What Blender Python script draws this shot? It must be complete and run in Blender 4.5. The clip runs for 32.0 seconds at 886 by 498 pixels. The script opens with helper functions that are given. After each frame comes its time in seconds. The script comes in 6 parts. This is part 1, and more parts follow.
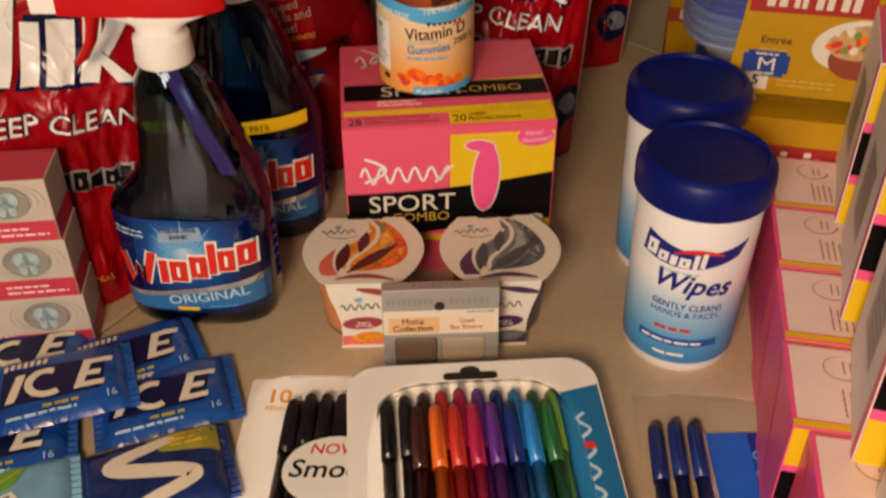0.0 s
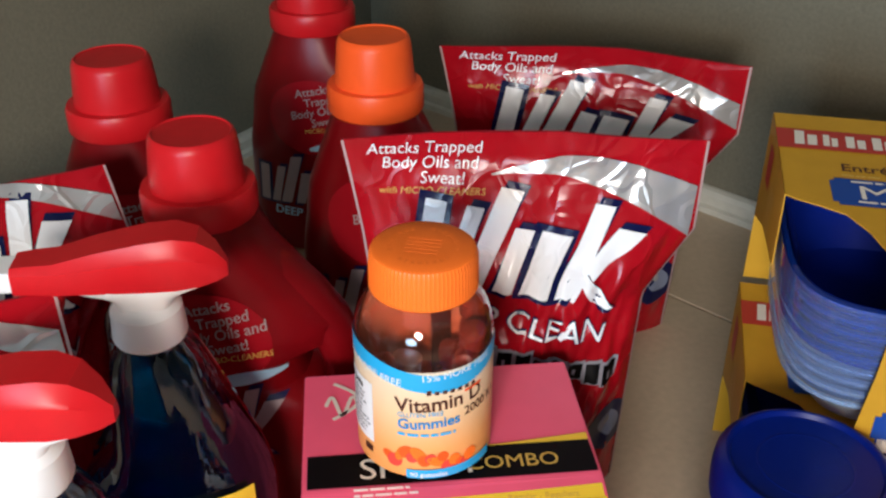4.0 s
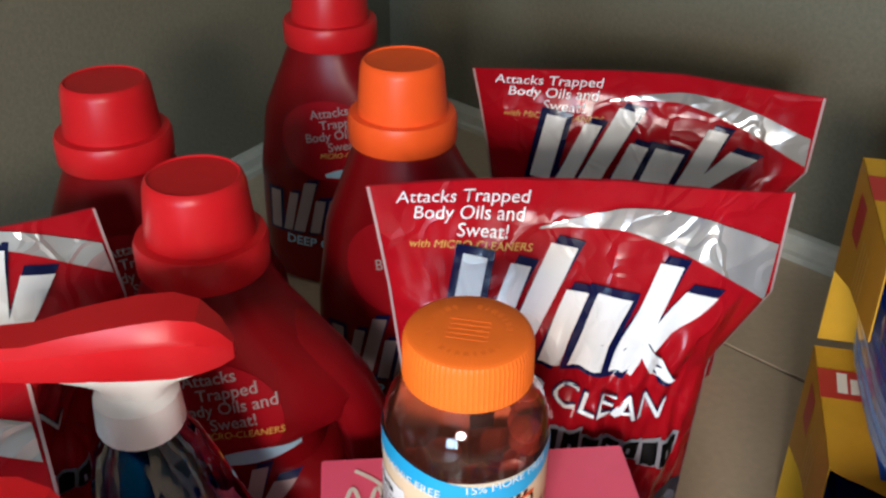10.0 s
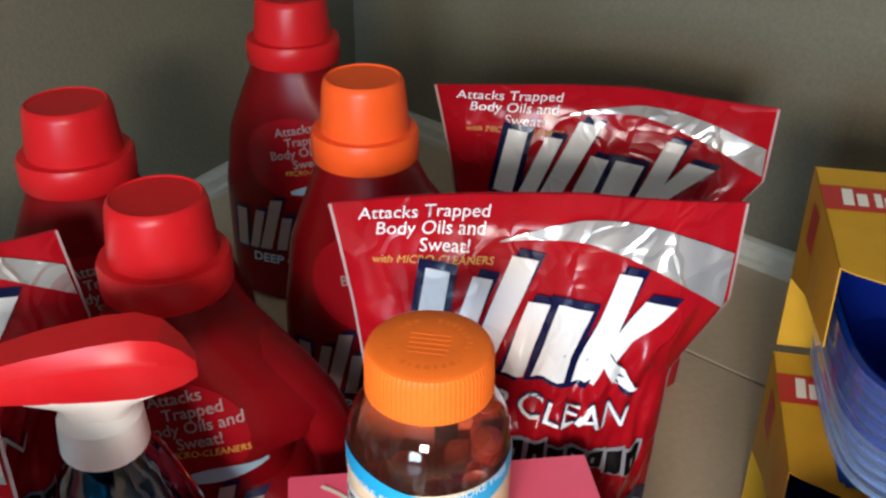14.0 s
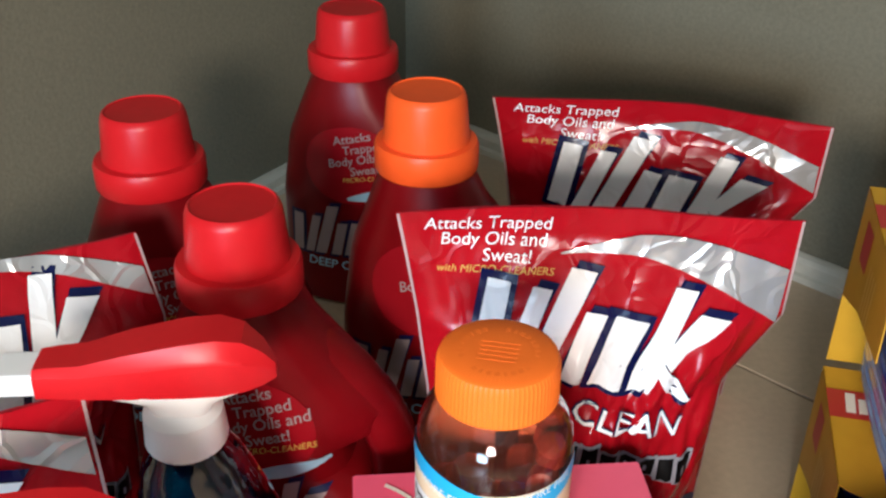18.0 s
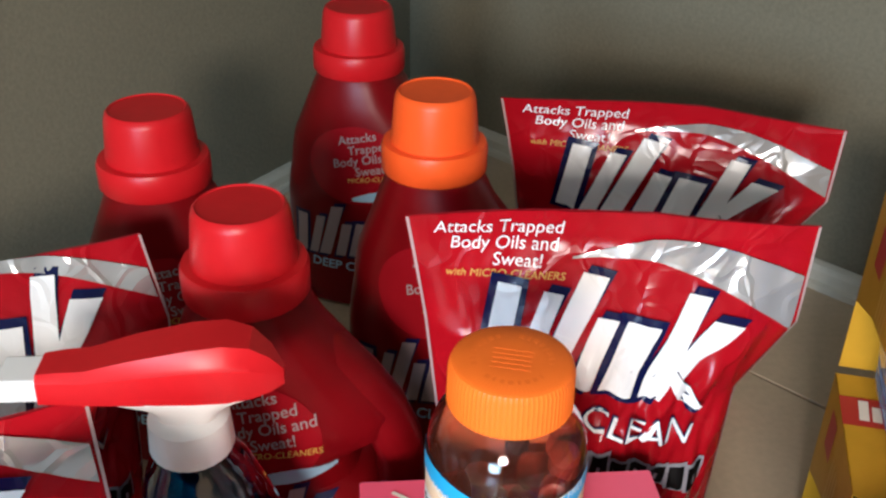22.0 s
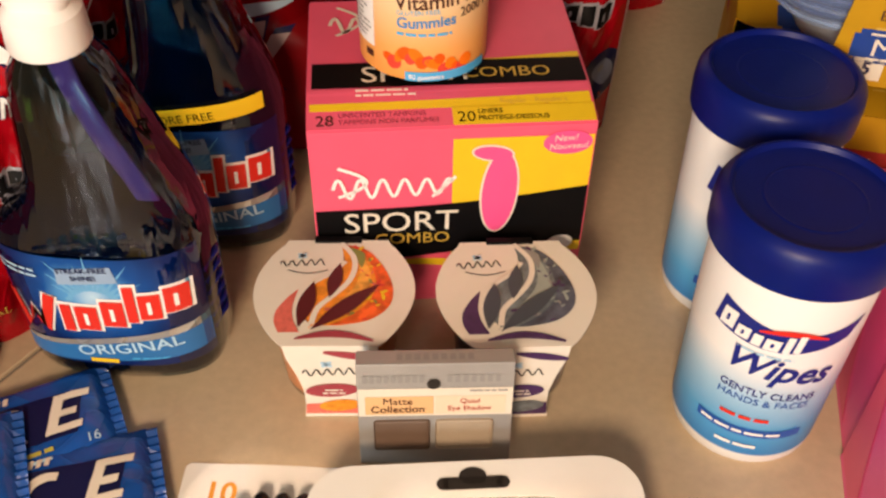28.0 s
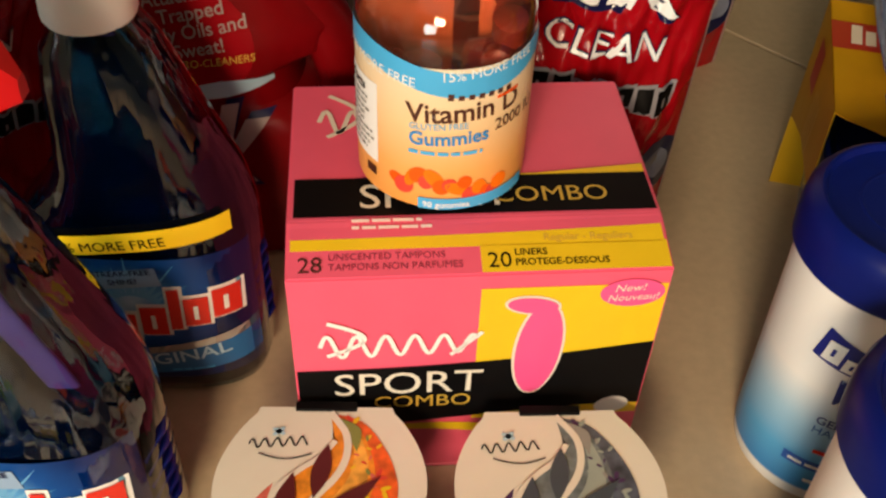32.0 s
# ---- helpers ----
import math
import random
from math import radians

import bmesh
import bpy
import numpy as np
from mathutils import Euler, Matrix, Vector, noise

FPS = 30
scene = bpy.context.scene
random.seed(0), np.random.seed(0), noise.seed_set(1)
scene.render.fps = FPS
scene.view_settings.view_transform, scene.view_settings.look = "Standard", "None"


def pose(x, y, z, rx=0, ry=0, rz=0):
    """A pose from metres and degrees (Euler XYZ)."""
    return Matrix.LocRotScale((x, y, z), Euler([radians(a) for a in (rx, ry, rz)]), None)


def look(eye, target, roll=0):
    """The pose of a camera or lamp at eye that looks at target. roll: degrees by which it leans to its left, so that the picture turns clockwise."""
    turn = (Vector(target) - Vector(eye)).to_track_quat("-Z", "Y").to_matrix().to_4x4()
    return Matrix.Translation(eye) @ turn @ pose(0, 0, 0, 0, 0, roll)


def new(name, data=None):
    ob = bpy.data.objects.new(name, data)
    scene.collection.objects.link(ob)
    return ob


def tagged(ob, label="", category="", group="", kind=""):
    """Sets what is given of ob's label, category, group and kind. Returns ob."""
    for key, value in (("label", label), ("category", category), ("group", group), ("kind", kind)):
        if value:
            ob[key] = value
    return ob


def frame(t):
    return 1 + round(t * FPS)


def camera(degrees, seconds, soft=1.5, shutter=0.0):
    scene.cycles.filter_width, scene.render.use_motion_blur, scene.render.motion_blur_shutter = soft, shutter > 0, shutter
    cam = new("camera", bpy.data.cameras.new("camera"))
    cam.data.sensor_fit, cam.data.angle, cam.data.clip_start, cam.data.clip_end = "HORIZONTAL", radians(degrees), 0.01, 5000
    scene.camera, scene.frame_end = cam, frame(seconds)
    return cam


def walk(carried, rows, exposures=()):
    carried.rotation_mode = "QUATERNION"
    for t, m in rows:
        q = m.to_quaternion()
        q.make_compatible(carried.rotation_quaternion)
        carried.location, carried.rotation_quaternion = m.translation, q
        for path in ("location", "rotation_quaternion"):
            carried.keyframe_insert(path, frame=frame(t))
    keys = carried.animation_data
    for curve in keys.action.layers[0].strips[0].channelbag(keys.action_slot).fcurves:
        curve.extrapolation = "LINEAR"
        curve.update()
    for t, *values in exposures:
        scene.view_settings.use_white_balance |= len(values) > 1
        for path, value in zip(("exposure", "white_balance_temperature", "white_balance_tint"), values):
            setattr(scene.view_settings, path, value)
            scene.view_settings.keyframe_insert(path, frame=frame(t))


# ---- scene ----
cam = camera(48.5, 32.0, soft=2.4, shutter=0.5)
PATH = [
    (0, (-0.00506, 0.02376, 0.51905), (-0.01117, 0.82272, -0.08230), -0.244),
    (0.5, (0.01137, 0.02378, 0.52892), (-0.01571, 0.85140, -0.03171), -0.278),
    (1, (0.03181, 0.02602, 0.53956), (-0.01752, 0.89381, 0.04508), 1.065),
    (1.5, (0.03601, 0.06839, 0.54416), (-0.02961, 0.96204, 0.10022), 2.267),
    (2, (0.01287, 0.20299, 0.54894), (-0.05203, 1.09245, 0.09654), 1.995),
    (2.5, (-0.00602, 0.28985, 0.53583), (-0.05524, 1.16265, 0.05025), 0.245),
    (3, (-0.01484, 0.31309, 0.52832), (-0.03398, 1.17962, 0.02957), 0.112),
    (3.5, (-0.01670, 0.31366, 0.53034), (-0.01808, 1.17747, 0.02652), 0.270),
    (5.5, (-0.01382, 0.31960, 0.53691), (-0.00106, 1.17776, 0.02369), 0.382),
    (6, (-0.01725, 0.33355, 0.53418), (0.00131, 1.19394, 0.02487), 0.552),
    (6.5, (-0.02255, 0.34555, 0.53240), (-0.00024, 1.20752, 0.02593), 0.565),
    (7, (-0.02840, 0.35666, 0.52941), (-0.00423, 1.21945, 0.02443), 0.924),
    (7.5, (-0.03209, 0.36704, 0.52945), (-0.00886, 1.22918, 0.02333), 1.162),
    (8, (-0.03351, 0.37654, 0.53001), (-0.01470, 1.23784, 0.02227), 1.250),
    (8.5, (-0.03340, 0.38506, 0.52925), (-0.02168, 1.24630, 0.02119), 1.164),
    (9, (-0.03246, 0.39579, 0.52893), (-0.02873, 1.25542, 0.01802), 0.959),
    (9.5, (-0.03508, 0.40539, 0.52697), (-0.03327, 1.26401, 0.01437), 0.984),
    (10, (-0.03492, 0.40724, 0.52278), (-0.03558, 1.26581, 0.01008), 0.837),
    (10.5, (-0.03653, 0.40812, 0.52060), (-0.02733, 1.26016, -0.00280), 0.960),
    (11, (-0.03206, 0.40538, 0.52130), (-0.02018, 1.25932, 0.00106), 0.530),
    (11.5, (-0.03066, 0.40378, 0.52213), (-0.01094, 1.26130, 0.00805), 0.472),
    (12, (-0.02867, 0.40317, 0.52281), (-0.00093, 1.26369, 0.01415), 0.638),
    (12.5, (-0.02672, 0.40332, 0.52315), (0.01007, 1.26635, 0.01934), 0.770),
    (13, (-0.02427, 0.40344, 0.52543), (0.01628, 1.26676, 0.02241), 0.843),
    (13.5, (-0.02404, 0.40303, 0.52667), (0.01116, 1.26733, 0.02493), 0.763),
    (14, (-0.02900, 0.40193, 0.52661), (-0.00218, 1.26737, 0.02632), 0.671),
    (14.5, (-0.03406, 0.40084, 0.52848), (-0.01559, 1.26545, 0.02637), 0.591),
    (16.5, (-0.04943, 0.38956, 0.53698), (-0.04485, 1.25425, 0.03469), 0.967),
    (17, (-0.05375, 0.38588, 0.53807), (-0.04681, 1.25193, 0.03817), 1.231),
    (17.5, (-0.04941, 0.38603, 0.53816), (-0.05084, 1.25316, 0.04009), 1.018),
    (18, (-0.04729, 0.38604, 0.53996), (-0.05317, 1.25334, 0.04221), 0.850),
    (18.5, (-0.04621, 0.38455, 0.54018), (-0.05463, 1.25332, 0.04504), 0.851),
    (19, (-0.05009, 0.38616, 0.54308), (-0.05386, 1.25319, 0.04483), 1.070),
    (19.5, (-0.04937, 0.38679, 0.54151), (-0.05499, 1.25524, 0.04577), 1.058),
    (20, (-0.05034, 0.38924, 0.54030), (-0.05669, 1.25865, 0.04626), 0.967),
    (20.5, (-0.05233, 0.39240, 0.53880), (-0.05722, 1.26188, 0.04485), 1.003),
    (21, (-0.05366, 0.39591, 0.53832), (-0.05836, 1.26448, 0.04278), 1.149),
    (21.5, (-0.05509, 0.39750, 0.53802), (-0.05893, 1.26541, 0.04131), 1.240),
    (22, (-0.05369, 0.39566, 0.53783), (-0.05824, 1.26209, 0.03856), 1.259),
    (22.5, (-0.04956, 0.39184, 0.53822), (-0.05476, 1.25612, 0.03525), 0.960),
    (23, (-0.04768, 0.38737, 0.54010), (-0.04865, 1.24875, 0.03214), 0.979),
    (23.5, (-0.04467, 0.38180, 0.54275), (-0.04384, 1.24329, 0.03499), 0.894),
    (24, (-0.04299, 0.37412, 0.54310), (-0.03901, 1.23933, 0.04171), 1.042),
    (24.5, (-0.04072, 0.36333, 0.54347), (-0.03306, 1.23219, 0.04847), 1.133),
    (26.5, (0.01405, 0.26915, 0.51371), (-0.02611, 1.08741, -0.05973), -0.087),
    (27, (-0.01540, 0.24847, 0.49332), (-0.01537, 1.01794, -0.14537), 1.795),
    (27.5, (-0.01583, 0.23807, 0.48046), (-0.01530, 0.97334, -0.19732), 1.680),
    (28, (-0.00764, 0.23376, 0.47552), (-0.00943, 0.95710, -0.21496), 1.181),
    (28.5, (0.00190, 0.22915, 0.47001), (0.00068, 0.95181, -0.22120), 0.819),
    (29, (0.01145, 0.23251, 0.46422), (0.00521, 0.95958, -0.22233), 0.335),
    (29.5, (0.00705, 0.27226, 0.46117), (-0.00235, 0.99997, -0.22466), 1.052),
    (30, (-0.01651, 0.34184, 0.45359), (-0.01438, 1.05484, -0.24757), 2.357),
    (30.5, (-0.03356, 0.38422, 0.42637), (-0.02259, 1.09220, -0.27978), 2.847),
    (31, (-0.02897, 0.40114, 0.42241), (-0.02085, 1.09774, -0.29500), 2.601),
    (31.5, (-0.02834, 0.40413, 0.43058), (-0.01460, 1.10570, -0.28188), 2.886),
    (32, (-0.02435, 0.39107, 0.43661), (-0.01704, 1.11320, -0.25511), 2.515),
]
EXPOSURES = [(0.0, -0.5, 6600, 17), (1.2, -0.4, 6700, 19), (2.0, -0.06, 5900, 17), (2.6, 0.08, 5050, 11), (3.0, 0.18, 4800, 8), (6.0, 0.42, 4650, 8), (12.0, 0.46, 4660, 6), (19.0, 0.76, 4660, 7), (24.5, 0.5, 4740, 8),
             (26.5, 0.22, 4950, 6), (27.0, 0.14, 5050, 9), (27.6, 0.1, 6000, 15), (28.0, 0.16, 6200, 15), (29.5, 0.18, 6200, 13), (30.5, 0.18, 6300, 9), (32.0, 0.2, 6200, 6)]
walk(cam, [(t, look(eye, target, roll)) for t, eye, target, roll in PATH], EXPOSURES)

# ---- light ----
world = bpy.data.worlds.new("world")
scene.world = world
world.use_nodes = True
bg = world.node_tree.nodes["Background"]
bg.inputs["Color"].default_value, bg.inputs["Strength"].default_value = (0.75, 0.9, 1.0, 1), 0.25


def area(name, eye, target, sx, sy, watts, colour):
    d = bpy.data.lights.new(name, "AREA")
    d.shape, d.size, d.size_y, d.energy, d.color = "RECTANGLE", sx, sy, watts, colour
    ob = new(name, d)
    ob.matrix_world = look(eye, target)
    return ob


# warm lamp added out of view, no fixture known; set by shadows and brightness
area("unseen_warm_light", (-0.17, -0.32, 0.66), (0.1, 0.7, 0.08), 0.22, 0.18, 10.8, (1.0, 0.72, 0.46))
# cool source added out of view at left; direction guessed from shadows
area("unseen_cool_light", (-1.39, -3.22, 0.98), (0.0, 1.1, 0.2), 1.1, 0.95, 58, (0.92, 0.97, 0.9))


# ---- materials ----
def mat(name, colour, rough=0.5, metal=0.0, grain=60.0, vary=0.08, bump=0.0, stain=4.0, coat=0.0, trans=0.0, ior=1.45, spec=0.5):
    m = bpy.data.materials.new(name)
    m.use_nodes = True
    nt = m.node_tree
    b = nt.nodes["Principled BSDF"]
    b.inputs["Roughness"].default_value, b.inputs["Metallic"].default_value = rough, metal
    b.inputs["Coat Weight"].default_value = coat
    b.inputs["Transmission Weight"].default_value, b.inputs["IOR"].default_value = trans, ior
    b.inputs["Specular IOR Level"].default_value = spec
    co = nt.nodes.new("ShaderNodeTexCoord")
    base = (*colour, 1)
    b.inputs["Base Color"].default_value = base
    if vary:
        n1, n2 = nt.nodes.new("ShaderNodeTexNoise"), nt.nodes.new("ShaderNodeTexNoise")
        n1.inputs["Scale"].default_value, n2.inputs["Scale"].default_value = grain, stain
        n1.inputs["Detail"].default_value = 5
        add = nt.nodes.new("ShaderNodeMath")
        add.operation = "ADD"
        rng = nt.nodes.new("ShaderNodeMapRange")
        rng.inputs["From Min"].default_value, rng.inputs["From Max"].default_value = 0.6, 1.4
        rng.inputs["To Min"].default_value, rng.inputs["To Max"].default_value = 1 - vary, 1 + vary
        mix = nt.nodes.new("ShaderNodeMix")
        mix.data_type, mix.blend_type = "RGBA", "MULTIPLY"
        mix.inputs["Factor"].default_value = 1
        mix.inputs["A"].default_value = base
        nt.links.new(co.outputs["Object"], n1.inputs["Vector"])
        nt.links.new(co.outputs["Object"], n2.inputs["Vector"])
        nt.links.new(n1.outputs["Fac"], add.inputs[0])
        nt.links.new(n2.outputs["Fac"], add.inputs[1])
        nt.links.new(add.outputs[0], rng.inputs["Value"])
        nt.links.new(rng.outputs["Result"], mix.inputs["B"])
        nt.links.new(mix.outputs["Result"], b.inputs["Base Color"])
        if bump:
            bp = nt.nodes.new("ShaderNodeBump")
            bp.inputs["Strength"].default_value, bp.inputs["Distance"].default_value = bump, 0.001
            nt.links.new(n1.outputs["Fac"], bp.inputs["Height"])
            nt.links.new(bp.outputs["Normal"], b.inputs["Normal"])
    return m


def crumple(m, scale=26.0, depth=0.005, strength=0.7):
    """Adds the creased facets of stiff plastic film to a material's relief."""
    nt = m.node_tree
    co, warp, mix, vor, bp = (nt.nodes.new(k) for k in ("ShaderNodeTexCoord", "ShaderNodeTexNoise", "ShaderNodeMix", "ShaderNodeTexVoronoi", "ShaderNodeBump"))
    warp.inputs["Scale"].default_value = 14
    mix.data_type = "RGBA"
    mix.inputs["Factor"].default_value = 0.1
    vor.inputs["Scale"].default_value = scale
    bp.inputs["Strength"].default_value, bp.inputs["Distance"].default_value = strength, depth
    nt.links.new(co.outputs["Object"], warp.inputs["Vector"])
    nt.links.new(co.outputs["Object"], mix.inputs["A"])
    nt.links.new(warp.outputs["Color"], mix.inputs["B"])
    nt.links.new(mix.outputs["Result"], vor.inputs["Vector"])
    # thin sharp folds between broad facets, drawn out along one diagonal
    turn, fold, sharp, total = (nt.nodes.new(k) for k in ("ShaderNodeMapping", "ShaderNodeTexVoronoi", "ShaderNodeMapRange", "ShaderNodeMath"))
    turn.inputs["Rotation"].default_value, turn.inputs["Scale"].default_value = (0.0, 0.6, 0.0), (1.0, 1.0, 0.55)
    fold.feature = "DISTANCE_TO_EDGE"
    fold.inputs["Scale"].default_value = scale * 1.25
    sharp.inputs["From Max"].default_value = 0.09
    sharp.inputs["To Min"].default_value, sharp.inputs["To Max"].default_value = 0.22, 0.0
    total.operation = "ADD"
    nt.links.new(mix.outputs["Result"], turn.inputs["Vector"])
    nt.links.new(turn.outputs["Vector"], fold.inputs["Vector"])
    nt.links.new(fold.outputs["Distance"], sharp.inputs["Value"])
    nt.links.new(vor.outputs["Distance"], total.inputs[0])
    nt.links.new(sharp.outputs["Result"], total.inputs[1])
    nt.links.new(total.outputs[0], bp.inputs["Height"])
    b = nt.nodes["Principled BSDF"]
    if b.inputs["Normal"].links:
        nt.links.new(b.inputs["Normal"].links[0].from_socket, bp.inputs["Normal"])
    nt.links.new(bp.outputs["Normal"], b.inputs["Normal"])
    return m


def ramp_mat(name, axis, stops, rough=0.4, space="Object"):
    """A print whose colour runs along one axis of the thing; stops are (metres, colour)."""
    m = mat(name, stops[0][1], rough, vary=0)
    nt = m.node_tree
    co, sep, cr = nt.nodes.new("ShaderNodeTexCoord"), nt.nodes.new("ShaderNodeSeparateXYZ"), nt.nodes.new("ShaderNodeValToRGB")
    rng = nt.nodes.new("ShaderNodeMapRange")
    lo, hi = stops[0][0], stops[-1][0]
    rng.inputs["From Min"].default_value, rng.inputs["From Max"].default_value = lo, hi
    nt.links.new(co.outputs[space], sep.inputs[0])
    nt.links.new(sep.outputs[axis], rng.inputs["Value"])
    nt.links.new(rng.outputs["Result"], cr.inputs["Fac"])
    els = cr.color_ramp.elements
    while len(els) < len(stops):
        els.new(0.5)
    for e, (p, c) in zip(els, stops):
        e.position, e.color = (p - lo) / (hi - lo), (*c, 1)
    nt.links.new(cr.outputs["Color"], nt.nodes["Principled BSDF"].inputs["Base Color"])
    return m


WALL = mat("sage_paint", (0.19, 0.168, 0.11), 0.75, grain=260, vary=0.2, bump=0.4, stain=2)
TRIM = mat("cream_trim", (0.62, 0.58, 0.47), 0.55, grain=90, vary=0.1, bump=0.1)
TILE = mat("beige_tile", (0.53, 0.415, 0.275), 0.36, grain=140, vary=0.12, bump=0.12, stain=7)
GROUT = mat("grout", (0.2, 0.17, 0.14), 0.9, grain=300, vary=0.15, bump=0.3)
CEIL = mat("ceiling_paint", (0.75, 0.74, 0.7), 0.8)
PLATE = mat("ivory_plastic", (0.72, 0.66, 0.52), 0.35, vary=0.04)
# near-black paint for the shade inside slots and holes
HOLESHADE = mat("hole_shade", (0.02, 0.015, 0.012), 0.6, vary=0)
RED = mat("red_plastic", (0.17, 0.0012, 0.003), 0.3, grain=40, vary=0.14, bump=0.06, spec=0.22)
JUGINK = mat("pale_pink_ink", (0.38, 0.29, 0.28), 0.4, vary=0.1)
REDPANEL = mat("red_label_print", (0.29, 0.004, 0.009), 0.27, grain=40, vary=0.08, spec=0.22)
REDCAP = mat("red_cap_plastic", (0.55, 0.007, 0.009), 0.34, grain=80, vary=0.08, bump=0.06, spec=0.32)
ORANGE = mat("orange_plastic", (0.9, 0.105, 0.004), 0.38, grain=80, vary=0.06, bump=0.04, spec=0.3)
ORANGE2 = mat("orange_lid_plastic", (0.97, 0.19, 0.004), 0.36, grain=90, vary=0.05, bump=0.04, spec=0.3)
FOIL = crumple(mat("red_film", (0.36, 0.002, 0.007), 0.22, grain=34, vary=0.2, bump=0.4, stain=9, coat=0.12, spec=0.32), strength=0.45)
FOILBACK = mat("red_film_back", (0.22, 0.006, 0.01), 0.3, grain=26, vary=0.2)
SILVER = crumple(mat("silver_print", (0.66, 0.64, 0.61), 0.26, metal=0.6, grain=30, vary=0.15, bump=0.2))
WHITE = mat("white_print", (0.9, 0.89, 0.86), 0.45, vary=0.03)
FILMWHITE = crumple(mat("white_film_print", (0.9, 0.89, 0.87), 0.26, vary=0.05, coat=0.1), strength=0.5)
FILMNAVY = crumple(mat("navy_film_print", (0.004, 0.006, 0.05), 0.2, vary=0.05), strength=0.5)
FILMGREY = mat("grey_film_print", (0.34, 0.33, 0.38), 0.3, vary=0.08)
CREAM = mat("cream_print", (0.8, 0.72, 0.6), 0.45, vary=0.03)
NAVY = mat("navy_print", (0.006, 0.008, 0.06), 0.35, vary=0.1, spec=0.35)
BLACK = mat("black_print", (0.004, 0.0035, 0.004), 0.5, vary=0.1, spec=0.12)
GREY = mat("grey_print", (0.3, 0.29, 0.28), 0.45, vary=0.05)
YELLOW = mat("yellow_print", (0.86, 0.56, 0.008), 0.42, vary=0.05)
GOLD = mat("gold_print", (0.65, 0.42, 0.06), 0.4, vary=0.05)
SEAM = mat("pale_seam", (0.5, 0.36, 0.34), 0.4, vary=0.1)
PINK = mat("pink_board", (0.85, 0.11, 0.2), 0.4, grain=50, vary=0.05)
HOTPINK = mat("hot_pink_board", (0.92, 0.1, 0.3), 0.36, grain=50, vary=0.06)
PALEPINK = mat("pale_pink_board", (0.95, 0.72, 0.69), 0.42, grain=50, vary=0.06)
MAGENTA = mat("magenta_print", (0.72, 0.03, 0.16), 0.4, vary=0.05)
BOARDY = mat("yellow_board", (0.54, 0.29, 0.005), 0.45, grain=60, vary=0.1, bump=0.05, spec=0.3)
BOARDW = mat("white_board", (0.9, 0.87, 0.85), 0.5, grain=60, vary=0.04)
LABELRED = mat("brick_red_print", (0.42, 0.03, 0.02), 0.4, vary=0.05)
BLUE = mat("blue_plastic", (0.0015, 0.008, 0.14), 0.38, grain=120, vary=0.08, bump=0.06, spec=0.25)
BLUEP = mat("blue_print", (0.015, 0.09, 0.42), 0.35, vary=0.08)
SKY = mat("sky_print", (0.08, 0.42, 0.78), 0.4, vary=0.06)
PALEBLUE = mat("pale_blue_print", (0.45, 0.66, 0.82), 0.4, vary=0.06)
WPLASTIC = mat("white_plastic", (0.92, 0.9, 0.87), 0.32, vary=0.03)
SHELL = mat("clear_blue_plastic", (0.024, 0.13, 0.25), 0.04, vary=0, trans=1.0, ior=1.25, coat=1.0)
# moulded ripples run up the bottle wall
_nt = SHELL.node_tree
_co, _mp, _ns, _bp = (_nt.nodes.new(k) for k in ("ShaderNodeTexCoord", "ShaderNodeMapping", "ShaderNodeTexNoise", "ShaderNodeBump"))
_mp.inputs["Scale"].default_value = (70, 70, 9)
_ns.inputs["Scale"].default_value, _ns.inputs["Detail"].default_value = 1.0, 2
_bp.inputs["Strength"].default_value, _bp.inputs["Distance"].default_value = 0.5, 0.004
_nt.links.new(_co.outputs["Object"], _mp.inputs["Vector"])
_nt.links.new(_mp.outputs["Vector"], _ns.inputs["Vector"])
_nt.links.new(_ns.outputs["Fac"], _bp.inputs["Height"])
_nt.links.new(_bp.outputs["Normal"], _nt.nodes["Principled BSDF"].inputs["Normal"])
_nt.links.new(_bp.outputs["Normal"], _nt.nodes["Principled BSDF"].inputs["Coat Normal"])
LIQUID = mat("blue_liquid", (0.0003, 0.0028, 0.012), 0.05, vary=0, trans=0.1, ior=1.3)
AMBER = mat("amber_plastic", (0.5, 0.17, 0.1), 0.06, vary=0, trans=0.95, ior=1.12, coat=1.0)
GUMMY = mat("gummy", (0.2, 0.03, 0.012), 0.35, grain=300, vary=0.3)
CLEAR = mat("clear_plastic", (0.95, 0.95, 0.95), 0.08, vary=0, trans=1.0, ior=1.06)
CLOUDY = mat("cloudy_plastic", (0.62, 0.68, 0.8), 0.3, vary=0.05, trans=0.35, ior=1.3)
BLUELID = mat("dark_blue_plastic", (0.006, 0.015, 0.2), 0.25, vary=0.06, coat=0.2)
PURPLE = mat("purple_plastic", (0.24, 0.065, 0.24), 0.3, vary=0.1)


GREYBLUE = mat("grey_blue_print", (0.22, 0.24, 0.33), 0.4, vary=0.05)
BROWN = mat("brown_print", (0.07, 0.02, 0.012), 0.45, vary=0)


# ---- building tools ----
def mesh_from(name, verts, faces, smooth=False):
    me = bpy.data.meshes.new(name)
    me.from_pydata([tuple(v) for v in verts], [], faces)
    me.validate()
    if smooth:
        me.shade_smooth()
    return me


